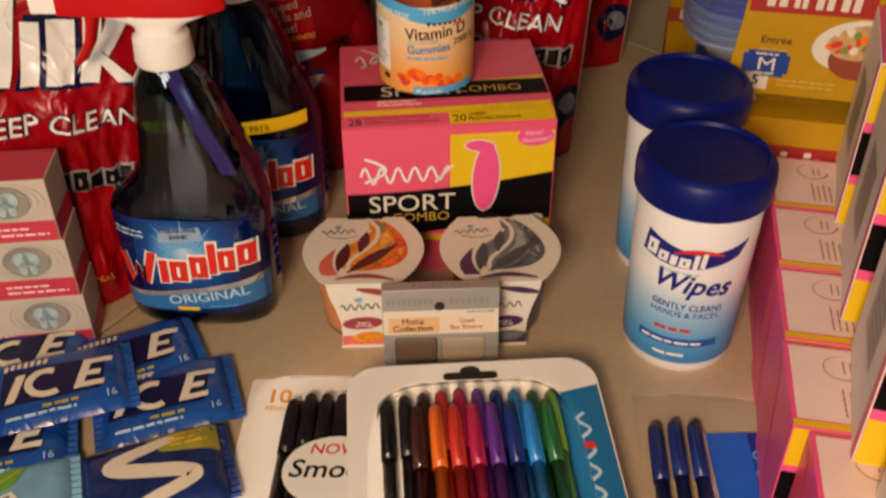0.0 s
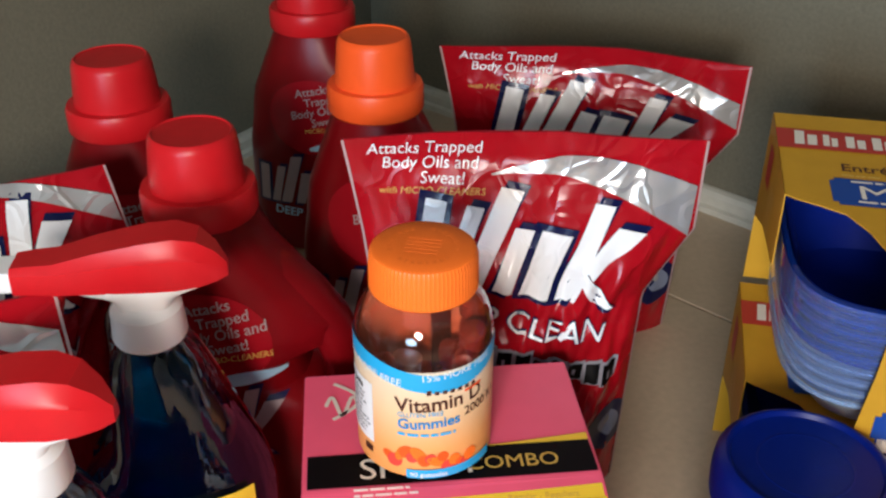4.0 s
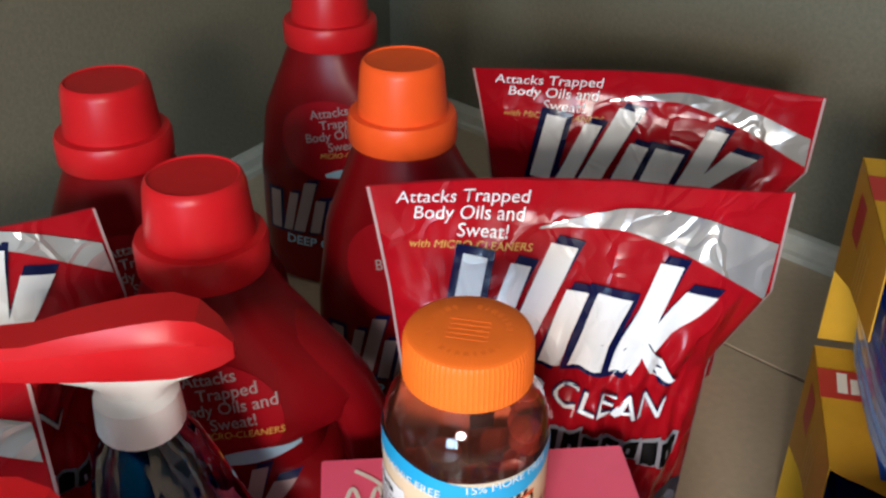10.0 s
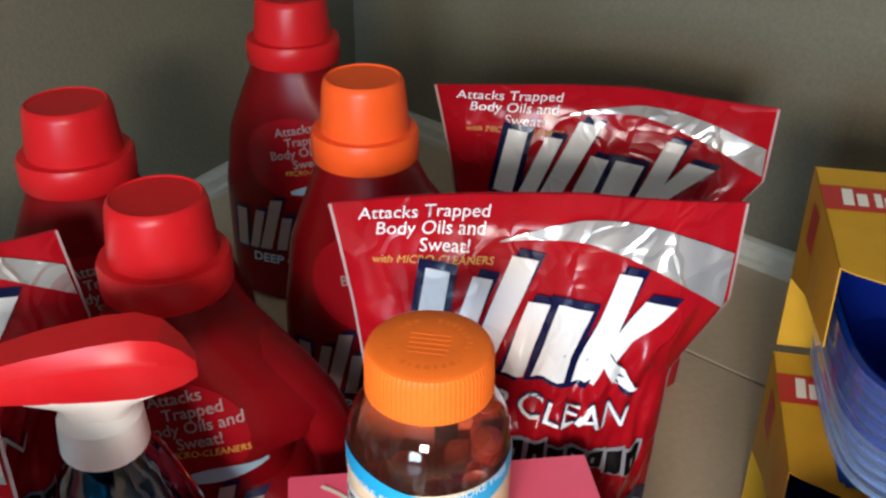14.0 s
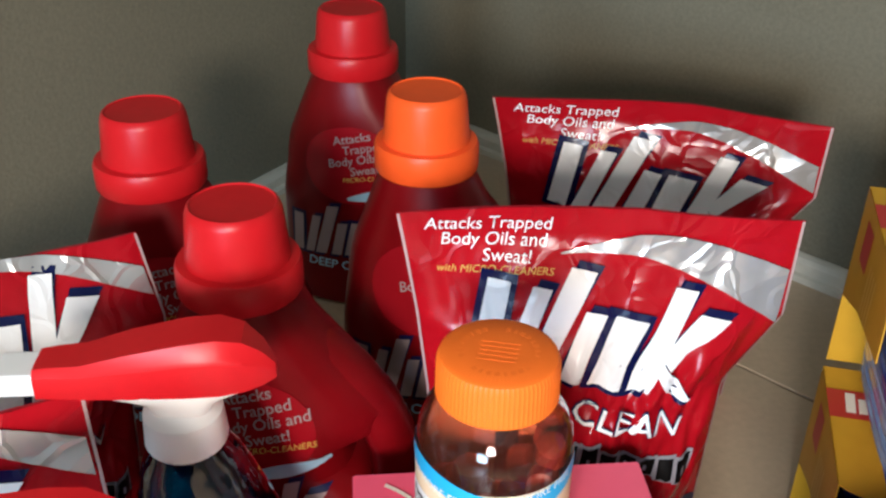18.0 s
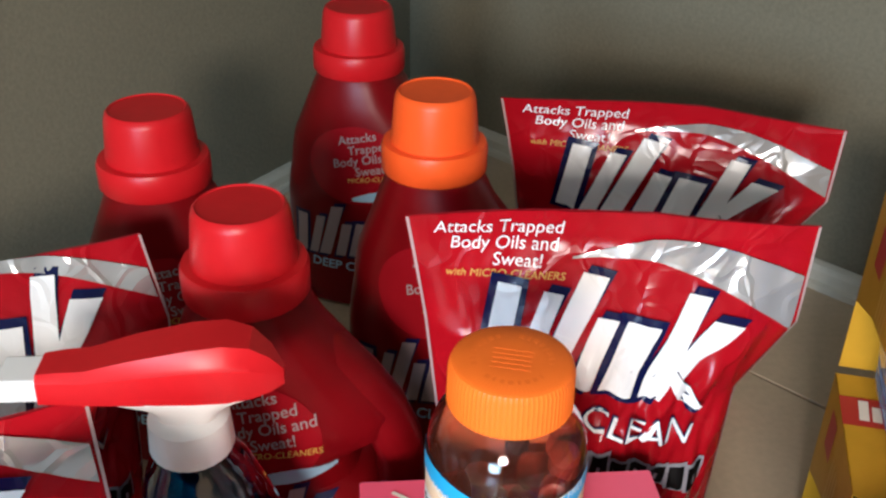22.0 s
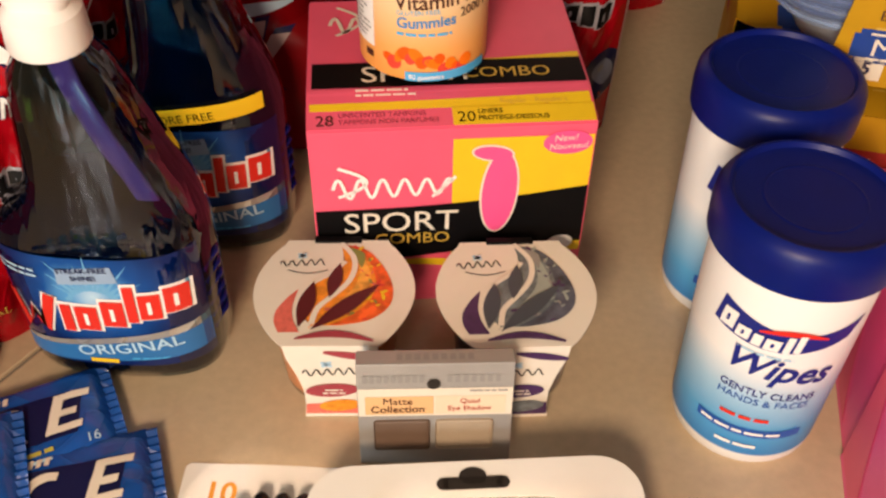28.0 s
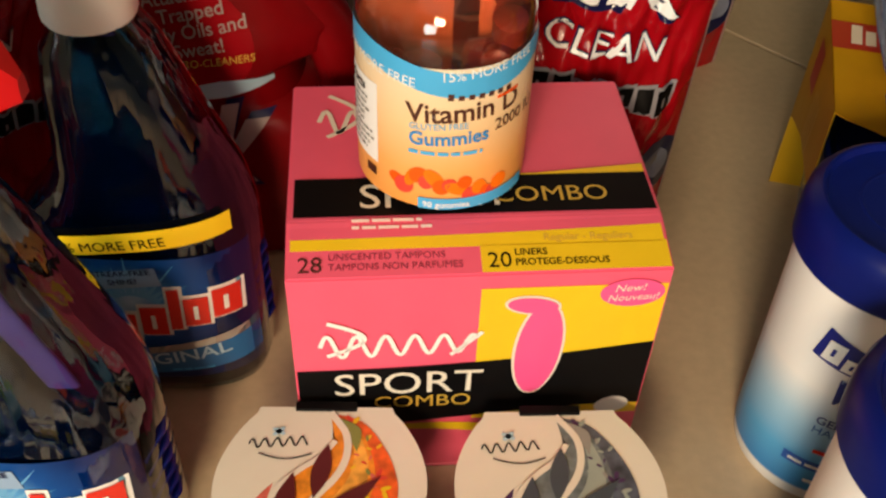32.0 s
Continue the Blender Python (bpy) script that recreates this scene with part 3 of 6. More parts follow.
    put("silver_sweep", (pts, [(4 * i + q, 4 * i + 4 + q, 4 * i + 5 + q, 4 * i + 1 + q) for i in range(36) for q in range(3)]), 0.0028, SILVER)
    for k, (s, du) in enumerate((("Attacks Trapped", -0.098), ("Body Oils and", -0.089), ("Sweat!", -0.065))):
        put("lettering", moved(words(s, 0.0107, 0.1, 0.0), du, 0.2635 - k * 0.0098, -1), 0.0024, FILMWHITE)
    put("lettering", moved(words("with MICRO-CLEANERS", 0.0066, 0.2), -0.091, 0.2365), 0.0016, GOLD)
    emblem(put, -0.069, 0.1835 + up, 0.112, 0.066, -2, 0.0028, 0.12, FILMWHITE, FILMNAVY)
    put("lettering", moved(words("DEEP CLEAN", 0.0212, 0.08, 0.03), -0.063, 0.153 + 0.7 * up, -8), 0.0032, NAVY)
    put("lettering", moved(words("DEEP CLEAN", 0.021, 0.08, 0.006), -0.062, 0.153 + 0.7 * up, -8), 0.0042, FILMWHITE)
    for k in range(11):
        hb = 0.0125 if k not in (0, 5) else 0.0155
        u0, v0 = -0.0615 + 0.0118 * k, 0.1235 - 0.0017 * k
        put("name_edge", slab(u0 - 0.0012, v0 - 0.0014, 0.0126, hb + 0.0028, 0.12, 4, 4), 0.0026, FILMGREY)
        put("name_bar", slab(u0 + 0.0004, v0, 0.0094, hb, 0.12, 3, 3), 0.0038, BLACK)
        if k % 3:
            put("name_slot", slab(u0 + 0.004, v0 + hb * 0.3, 0.0018, hb * 0.35, 0.12, 1, 2), 0.0044, FILMGREY)
    # picture of a tablet near the foot
    put("tablet_ground", disc(0.066, 0.058, 0.016, 0.022, 24, 3), 0.0008, NAVY)
    put("tablet", disc(0.068, 0.06, 0.008, 0.012, 20, 2, 20), 0.0014, GREYBLUE)
    put("tablet_shine", disc(0.066, 0.064, 0.0024, 0.004, 14, 2, 20), 0.002, GREY)
    put("lettering", moved(words("ORIGINAL", 0.0085, 0.05), -0.03, 0.03), 0.0012, GOLD)
    return ob


pouch(pose(0.039, 0.886, 0, 0, 0, -1.5), -0.002, 3, "crinkled red detergent pouch standing on the floor", 1.03, 0.0, 1.008)
pouch(pose(0.1124, 1.102, 0, 0, 0, -12.8), 0.004, 8, "red detergent pouch standing near the wall", 1.13, 0.0, 0.945, 0.006, 0.62)
pouch(pose(-0.311, 0.82, 0, 0, 0, 39.6), 0.002, 14, "red detergent pouch, its top bent back", 1.0, 36, 0.93, 0.03, 0.5)
pouch(pose(-0.303, 0.672, 0, 0, 0, 32), -0.002, 21, "crinkled red detergent pouch behind a spray bottle", 1.0, 24, 0.93, 0.03, 0.5)


# ---- trigger spray bottles ----
def glow_print(name, centre, stops):
    """A print whose colour runs outward from a point of the thing."""
    m = mat(name, stops[0][1], 0.35, vary=0)
    nt = m.node_tree
    co, dist, rng, cr = (nt.nodes.new(k) for k in ("ShaderNodeTexCoord", "ShaderNodeVectorMath", "ShaderNodeMapRange", "ShaderNodeValToRGB"))
    wob = nt.nodes.new("ShaderNodeTexNoise")
    wob.inputs["Scale"].default_value = 45
    add = nt.nodes.new("ShaderNodeMath")
    add.operation = "MULTIPLY_ADD"
    add.inputs[1].default_value = 0.018
    dist.operation = "DISTANCE"
    dist.inputs[1].default_value = centre
    rng.inputs["From Min"].default_value, rng.inputs["From Max"].default_value = 0.009, stops[-1][0] + 0.009
    nt.links.new(co.outputs["Object"], dist.inputs[0])
    nt.links.new(co.outputs["Object"], wob.inputs["Vector"])
    nt.links.new(wob.outputs["Fac"], add.inputs[0])
    nt.links.new(dist.outputs["Value"], add.inputs[2])
    nt.links.new(add.outputs[0], rng.inputs["Value"])
    nt.links.new(rng.outputs["Result"], cr.inputs["Fac"])
    els = cr.color_ramp.elements
    while len(els) < len(stops):
        els.new(0.5)
    for e, (p, c) in zip(els, stops):
        e.position, e.color = p / stops[-1][0], (*c, 1)
    nt.links.new(cr.outputs["Color"], nt.nodes["Principled BSDF"].inputs["Base Color"])
    return m


def spray(m, label, yellow, turn):
    ob = thing("spray_bottle", m @ Matrix.Diagonal((1.045, 1.06, 1.047, 1)), label, "spray bottle", "blue spray bottles")
    # foot to neck: height, left and right edge, half depth; the pistol grip side is hollowed
    sides = [(0.0, -0.05, 0.05, 0.028), (0.003, -0.055, 0.055, 0.032), (0.012, -0.0575, 0.0575, 0.0345), (0.09, -0.0575, 0.0575, 0.0345), (0.1, -0.057, 0.0572, 0.034), (0.108, -0.0525, 0.056, 0.0335),
             (0.116, -0.044, 0.0542, 0.0325), (0.126, -0.0345, 0.0512, 0.031), (0.138, -0.029, 0.0465, 0.029), (0.158, -0.027, 0.0385, 0.026), (0.178, -0.0255, 0.031, 0.0235), (0.196, -0.022, 0.0235, 0.02),
             (0.206, -0.0165, 0.0168, 0.0165), (0.214, -0.0155, 0.0155, 0.0155)]
    rings = [(z, (l + r) / 2, 0, (r - l) / 2, d) for z, l, r, d in sides]
    part("bottle", loft("bottle", rings, 56, power=2.9), SHELL, ob, "clear blue plastic bottle")
    inner = [(z + 0.002, c, 0, a - 0.0025, b - 0.0025) for z, c, y, a, b in rings[:12 if yellow else 8]]
    inner.append((inner[-1][0] + 0.002, inner[-1][1], 0, inner[-1][3] - 0.003, inner[-1][4] - 0.003))
    part("liquid", loft("liquid", inner, 56, power=2.9), LIQUID, ob, "dark blue cleaning liquid")
    # tube flattened wide and set forward to imitate the refracted purple streak
    part("dip_tube", tube("dip_tube", [(0.0, 0, 0.205), (0.01, -0.012, 0.19), (0.021, -0.0165, 0.165), (0.033, -0.018, 0.138), (0.042, -0.0185, 0.112), (0.04, -0.01, 0.09), (0.03, 0, 0.012)], (0.0056, 0.0022), 12), PURPLE, ob, "dip tube widened and tinted like its refracted streak")
    for sg in (-1, 1):
        for k in range(6):
            part("grip_rib", tube("grip_rib", [(sg * 0.0545, -0.014, 0.03 + k * 0.009), (sg * 0.0585, 0, 0.032 + k * 0.009), (sg * 0.0545, 0.014, 0.03 + k * 0.009)], (0.0016, 0.0016), 6), BLUELID, ob)
    sq = lambda u: (1 - min(abs(u) / 0.0575, 0.99) ** 2.7) ** (1 / 2.7)
    front = lambda u, v, o: (u, -0.0347 * sq(u) - o, v)
    put = lambda nm, s, l, mt, lb="": decal(nm, s, front, l, mt, ob, lb)
    put("label_panel", rect(-0.055, 0.0165, 0.055, 0.1, 28, 4), 0.0005, LABELBLUE, "deep blue printed label with a pale burst")
    for k in range(15):
        a = radians(12 + 11 * k)
        c, q = math.cos(a), math.sin(a)
        r0, r1, wd = 0.012, 0.026 + 0.007 * (k * 5 % 3), 0.0011 + 0.0006 * (k % 2)
        put("burst_ray", quad((r0 * c - wd * q, 0.066 + r0 * 0.9 * q + wd * c), (r0 * c + wd * q, 0.066 + r0 * 0.9 * q - wd * c), (r1 * c + 0.0002, 0.066 + r1 * 0.9 * q), (r1 * c, 0.066 + r1 * 0.9 * q), 3, 1), 0.0008, RAYBLUE)
    put("slogan_plate", quad((-0.017, 0.0805), (0.016, 0.084), (0.014, 0.0955), (-0.016, 0.092), 8, 2), 0.0011, PLATEBLUE)
    put("lettering", moved(words("STREAK-FREE", 0.0047, 0, 0.02), -0.0155, 0.0893, 5), 0.0015, NAVY)
    put("lettering", moved(words("SHINE!", 0.0047, 0, 0.02), -0.0085, 0.0845, 5), 0.0015, NAVY)
    put("silver_band", quad((-0.055, 0.027), (0.055, 0.043), (0.055, 0.0485), (-0.055, 0.0305), 28, 2), 0.0011, SILVER)
    put("sky_band", quad((-0.055, 0.0165), (0.055, 0.0245), (0.055, 0.043), (-0.055, 0.027), 28, 2), 0.0012, BANDBLUE)
    put("lettering", moved(words("ORIGINAL", 0.0115, 0.05, 0.01, 1.15), -0.018, 0.0245, 8), 0.0016, PALEBLUE)
    put("lettering", lines(0.012, 0.0232, 0.03, 1, 0.002, 0.0012, 3), 0.0016, SKY)
    put("green_mark", rect(-0.012, 0.0198, 0.004, 0.023, 3, 1), 0.0018, YELLOW)
    # bold brand mark as red shapes with a white edge, climbing to the right
    rise = lambda u: 0.038 + (u + 0.05) * 0.25
    zig = [(-0.0495, 0.0655), (-0.0435, 0.0425), (-0.0375, 0.0575), (-0.0325, 0.044), (-0.0245, 0.0715)]
    put("mark_edge", band(zig, 0.0092), 0.0012, WHITE)
    put("mark_wave", band([(u, v) for u, v in zig], 0.0064), 0.0022, MARKRED)
    for a, w, h, slot in ((-0.0205, 0.006, 0.0205, 0), (-0.0125, 0.0125, 0.018, 1), (0.0025, 0.0125, 0.019, 1), (0.0165, 0.0056, 0.027, 0), (0.0235, 0.0115, 0.0185, 1), (0.037, 0.0125, 0.0185, 1)):
        put("mark_edge", slab(a - 0.0015, rise(a) - 0.0015, w + 0.003, h + 0.003, 0.03, 3, 2), 0.0012, WHITE)
        put("mark_bar", slab(a, rise(a), w, h, 0.03, 3, 2), 0.0022, MARKRED)
        if slot:
            put("mark_slot", slab(a + w / 2 - 0.001, rise(a) + h * 0.25, 0.0022, h * 0.5, 0.03, 1, 2), 0.0028, WHITE)
    put("lettering", lines(-0.05, 0.088, 0.03, 2, 0.004, 0.0016, 7), 0.0016, PALEBLUE)
    if yellow:
        put("yellow_band", quad((-0.05, 0.099), (0.05, 0.111), (0.05, 0.1225), (-0.05, 0.1105), 28, 2), 0.0012, YELLOW, "yellow bonus band")
        put("lettering", moved(words("33% MORE FREE", 0.0078, 0, 0.015), -0.032, 0.1035, 6.6), 0.0018, BLACK)
    # trigger head
    part("collar", lathe("collar", [(0.206, 0.0185), (0.208, 0.0195), (0.224, 0.0185), (0.226, 0.0165), (0.229, 0.013)], 60, flute=1, depth=0.012), WPLASTIC, ob, "white ribbed collar")
    neck = [(0.2245, 0, 0, 0.0135, 0.0125), (0.229, 0.0005, 0, 0.0145, 0.013), (0.2335, 0.001, 0, 0.018, 0.0135), (0.2365, 0.0005, 0, 0.025, 0.0142), (0.239, -0.0015, 0, 0.0345, 0.0148), (0.2425, -0.0045, 0, 0.041, 0.0152)]
    part("shroud", loft("shroud", neck, 36, power=2.6), WPLASTIC, ob, "white plastic shroud")
    # wedge-shaped hood: along, half width, foot, side top, ridge, ridge half width
    spine = [(-0.0605, 0.0112, 0.2405, 0.2512, 0.2545, 0.008), (-0.052, 0.0118, 0.2405, 0.2518, 0.2556, 0.0086), (-0.04, 0.013, 0.2405, 0.252, 0.2562, 0.0092), (-0.02, 0.015, 0.2412, 0.2552, 0.2618, 0.0105),
             (0.005, 0.016, 0.2415, 0.258, 0.2668, 0.0112), (0.02, 0.0155, 0.2415, 0.2582, 0.2682, 0.0105), (0.031, 0.013, 0.2418, 0.2562, 0.2655, 0.0085), (0.039, 0.0085, 0.242, 0.2515, 0.2585, 0.0055), (0.0445, 0.003, 0.2422, 0.2462, 0.2495, 0.002)]
    vs = [p for x, hw, z0, z1, z2, w2 in spine for p in ((x, -hw * 0.97, z0), (x, -hw, z0 + 0.0015), (x, -hw * 0.96, z1), (x, -hw * 0.86, z1 + 0.0018), (x, -w2, z2), (x, w2, z2), (x, hw * 0.86, z1 + 0.0018), (x, hw * 0.96, z1), (x, hw, z0 + 0.0015), (x, hw * 0.97, z0))]
    fs = [(r * 10 + i, r * 10 + (i + 1) % 10, r * 10 + 10 + (i + 1) % 10, r * 10 + 10 + i) for r in range(len(spine) - 1) for i in range(10)] + [tuple(range(9, -1, -1)), tuple(range(10 * len(spine) - 10, 10 * len(spine)))]
    cover = mesh_from("hood", vs, [f[::-1] for f in fs], True)
    cover.set_sharp_from_angle(angle=radians(20))
    part("hood", cover, REDCAP, ob, "glossy red trigger hood")
    part("nozzle", box_bm(-0.078, -0.0098, 0.2408, -0.0555, 0.0098, 0.2522, 0.0014), WPLASTIC, ob, "square white nozzle end")
    # shade of the nozzle mouth as a dark plate, not hollowed
    part("nozzle_mouth", box_bm(-0.0786, -0.0045, 0.2435, -0.0776, 0.0045, 0.2495, 0.0004), HOLESHADE, ob)
    trig = [(-0.04, 0, 0.247), (-0.042, 0, 0.238), (-0.044, 0, 0.229), (-0.047, 0, 0.219), (-0.053, 0, 0.209), (-0.059, 0, 0.204)]
    part("trigger", tube("trigger", trig, [(0.005, 0.008), (0.0045, 0.008), (0.0038, 0.0078), (0.0036, 0.0075), (0.0034, 0.007), (0.0025, 0.006)], 14), REDCAP, ob, "curved red trigger")
    for piece in ob.children:
        if piece.name.split(".")[0] in ("shroud", "hood", "nozzle", "nozzle_mouth", "trigger"):
            piece.matrix_local = pose(0, 0, 0, 0, 0, turn)
    return ob


LABELBLUE = glow_print("blue_label_print", (0.0, -0.035, 0.072), [(0.0, (0.5, 0.7, 0.86)), (0.012, (0.1, 0.33, 0.66)), (0.026, (0.008, 0.07, 0.3)), (0.046, (0.002, 0.014, 0.1))])
RAYBLUE = mat("pale_ray_print", (0.16, 0.42, 0.7), 0.4, vary=0.1)
PLATEBLUE = mat("grey_plate_print", (0.3, 0.42, 0.6), 0.4, vary=0.05)
BANDBLUE = mat("mid_band_print", (0.03, 0.16, 0.42), 0.35, vary=0.08)
MARKRED = mat("mark_red", (0.72, 0.03, 0.015), 0.4, vary=0.04)
spray(pose(-0.201, 0.645, 0, 0, 0, -3), "clear blue glass-cleaner bottle with a red trigger head", False, 2)
spray(pose(-0.1745, 0.759, 0, 0, 0, 1), "blue glass-cleaner bottle with a yellow bonus band", True, 4)


# ---- wipe canisters ----
CANPRINT = ramp_mat("wipes_print", "Z", [(0.004, (0.8, 0.79, 0.77)), (0.0085, (0.8, 0.79, 0.77)), (0.01, (0.03, 0.22, 0.55)), (0.03, (0.09, 0.38, 0.7)), (0.055, (0.4, 0.62, 0.8)), (0.078, (0.9, 0.89, 0.88)), (0.14, (0.9, 0.89, 0.88))], 0.38)


def canister(m, label):
    ob = thing("wipes_canister", m @ Matrix.Diagonal((0.987, 0.987, 1.08, 1)), label, "canister", "white wipes canisters")
    part("body", lathe("body", [(0.0, 0.0395), (0.0025, 0.0412), (0.006, 0.0415), (0.009, 0.0422), (0.13, 0.0448), (0.136, 0.0445), (0.14, 0.042)], 64), CANPRINT, ob, "white plastic tub fading to blue")
    lid = part("lid", lathe("lid", [(0.1305, 0.0468), (0.132, 0.0482), (0.144, 0.0487), (0.1515, 0.0478), (0.155, 0.0455), (0.157, 0.0425), (0.1568, 0.041), (0.1545, 0.0395), (0.154, 0.036), (0.1536, 0.012)], 64), BLUE, ob, "glossy dark blue lid")
    part("lid_ring", lathe("lid_ring", [(0.1532, 0.026), (0.1539, 0.026), (0.1541, 0.0255), (0.1541, 0.0245), (0.1539, 0.024)], 48, cap0=False, cap1=False), BLUE, lid)
    f = round_front(lambda v: 0.0422 + (v - 0.009) * 0.0215)
    put = lambda nm, s, l, mt: decal(nm, s, f, l, mt, ob)
    edge_lo = wave(lambda t: (-0.0375 + 0.072 * t, 0.0955 - 0.0085 * math.sin(t * 2.6) + 0.01 * t), 20)
    edge_hi = wave(lambda t: (-0.034 + 0.076 * t, 0.1135 - 0.009 * math.sin(t * 2.9) + 0.002 * t), 20)
    put("brand_band", ([p for lo, hi in zip(edge_lo, edge_hi) for p in (lo, ((lo[0] + hi[0]) / 2, (lo[1] + hi[1]) / 2), hi)], [(3 * k + q, 3 * k + 3 + q, 3 * k + 4 + q, 3 * k + 1 + q) for k in range(20) for q in (0, 1)]), 0.0006, NAVYB)
    put("brand_arc", band(wave(lambda t: (-0.012 + 0.034 * t, 0.1035 + 0.0035 * math.sin(t * 3)), 12), [0.0008 + 0.0026 * math.sin(math.pi * (i + 0.5) / 13) for i in range(13)]), 0.0012, MARKRED)
    for k, (a, w, h, slot) in enumerate(((-0.0315, 0.0082, 0.0128, 1), (-0.0222, 0.0072, 0.0085, 1), (-0.0138, 0.0048, 0.0085, 0), (-0.0078, 0.0076, 0.0085, 1), (0.0012, 0.0034, 0.0125, 0), (0.006, 0.0034, 0.0132, 0))):
        foot = 0.0965 - 0.0021 * k + 0.00034 * k * k
        put("brand_bar", slab(a * 1.05, foot, w, h * 0.9, 0.12, 3, 2), 0.0014, WHITE)
        if slot:
            put("brand_slot", slab(a * 1.05 + w * 0.42, foot + h * 0.3, w * 0.2, h * 0.34, 0.12, 1, 1), 0.0018, NAVYB)
    put("lettering", moved(words("Wipes", 0.0215, 0.28, 0.022), -0.0255, 0.0745, -4), 0.0008, NAVYB)
    put("lettering", lines(-0.02, 0.0905 - 0.003, 0.042, 1, 0.002, 0.0016, 8), 0.0008, PALEBLUE)
    put("lettering", moved(words("GENTLY CLEANS", 0.0068, 0, 0.01), -0.023, 0.0585, -1), 0.0008, NAVYB)
    put("lettering", moved(words("HANDS & FACES", 0.0068, 0, 0.0), -0.023, 0.0518, -1), 0.0008, BLUEP)
    put("lettering", lines(-0.018, 0.0385, 0.034, 1, 0.003, 0.0026, 9), 0.0008, MARKRED)
    put("pill_shape", band([(-0.03 + 0.005 * i, 0.0285) for i in range(13)], 0.0062), 0.0006, BLUEP)
    put("lettering", lines(-0.027, 0.0275, 0.054, 1, 0.003, 0.002, 10), 0.001, WHITE)
    put("lettering", lines(-0.016, 0.0165, 0.03, 1, 0.003, 0.0022, 11), 0.001, WHITE)
    return ob


NAVYB = mat("deep_blue_print", (0.012, 0.02, 0.22), 0.35, vary=0.06)
canister(pose(0.172, 0.5996, 0, 0, 0, -15), "white and blue wipes canister with dark blue lid")
canister(pose(0.1815, 0.7087, 0, 0, 0, -4), "wipes canister behind the other, dark blue lid")


# ---- pink carton and gummy jar ----
BERRYP = mat("berry_ink", (0.3, 0.03, 0.06), 0.45, vary=0)


def carton(m):
    ob = thing("hygiene_carton", m, "pink, yellow and black printed hygiene carton", "carton")
    w, d, h = 0.0835, 0.1327, 0.1471
    crease, slope = 0.1405, 0.0294
    bm = bmesh.new()
    prof = [(-0.001, 0), (0.0, 0.001), (0.0, crease), (slope, h), (d, h), (d, 0)]
    for sx in (-w, w):
        for y, z in prof:
            bm.verts.new((sx, y, z))
    bm.verts.ensure_lookup_table()
    n = len(prof)
    for i in range(n):
        bm.faces.new([bm.verts[k] for k in (i, (i + 1) % n, n + (i + 1) % n, n + i)])
    bm.faces.new([bm.verts[i] for i in range(n)])
    bm.faces.new([bm.verts[n + i] for i in range(n - 1, -1, -1)])
    bmesh.ops.recalc_face_normals(bm, faces=bm.faces[:])
    bmesh.ops.bevel(bm, geom=bm.edges[:], offset=0.0009, segments=2, affect="EDGES")
    part("board", bm, PINK, ob, "pink printed board")
    f = flat_front(0.0)
    put = lambda nm, s, l, mt, lb="": decal(nm, s, f, l, mt, ob, lb)
    put("yellow_field", rect(0.0, 0.04, w - 0.001, 0.132), 0.0004, YELLOW)
    cur = wave(lambda t: (-w + 0.001 + (2 * w - 0.002) * t, 0.081 - 0.004 * math.sin(t * 3.1) + 0.013 * t), 24)
    put("black_band", ([p for q in cur for p in ((q[0], 0.043 + 0.005 * math.sin(q[0] * 22)), q)], [(2 * k, 2 * k + 2, 2 * k + 3, 2 * k + 1) for k in range(24)]), 0.0007, BLACK)
    put("foot_wave", band(wave(lambda t: (-w + 0.003 + (2 * w - 0.006) * t, 0.03 + 0.006 * math.sin(t * 5)), 20), [0.001 + 0.011 * (i / 20) for i in range(21)]), 0.0006, YELLOW)
    put("lettering", moved(words("SPORT", 0.0225, 0, 0.002, 1.05), -0.0665, 0.063), 0.0011, CREAM)
    put("lettering", moved(words("COMBO", 0.0122, 0, 0.002, 1.05), -0.048, 0.0525), 0.0011, GOLD)
    # script brand mark as a wavy stroke
    put("brand_stroke", band(wave(lambda t: (-0.071 + 0.071 * t, 0.098 + 0.0 * t + 0.0075 * math.sin(t * 34) * (1 - 0.25 * t)), 90), 0.0021), 0.0012, WHITE)
    put("brand_stroke", band(wave(lambda t: (-0.068 + 0.017 * math.sin(t * 3.1), 0.092 + 0.022 * t), 14), 0.0023), 0.0012, WHITE)
    put("brand_stroke", band(wave(lambda t: (-0.012 + 0.014 * t, 0.09 + 0.015 * t), 6), 0.0021), 0.0012, WHITE)
    # pink emblem on the yellow field, kept as plain rounded shapes
    blobs = [(0.0285, 0.091, 0.0105, 0.031, -3), (0.0235, 0.121, 0.0115, 0.0048, -8)]
    for grow, lift, mt, nm in ((0.0013, 0.0008, CREAM, "emblem_edge"), (0.0, 0.0012, HOTPINK, "emblem_shape")):
        for k, (u, v, ru, rv, tn) in enumerate(blobs):
            put(nm, disc(u, v, ru + grow, rv + grow, 28, 2, tn), lift + 0.00004 * k, mt)
    put("pearl_print", disc(0.069, 0.0475, 0.0085, 0.0062, 22, 2, 12), 0.0012, BOARDW)
    put("new_badge", disc(0.067, 0.127, 0.0145, 0.0085, 28, 2), 0.0009, HOTPINK)
    put("lettering", moved(words("New!", 0.0062, 0.2), 0.0585, 0.1283, 3), 0.0014, CREAM)
    put("lettering", moved(words("Nouveau!", 0.0058, 0.2), 0.056, 0.1223, 3), 0.0014, CREAM)
    g = lambda u, v, o: (u, v, (crease + (h - crease) * v / slope if v < slope else h) + o)
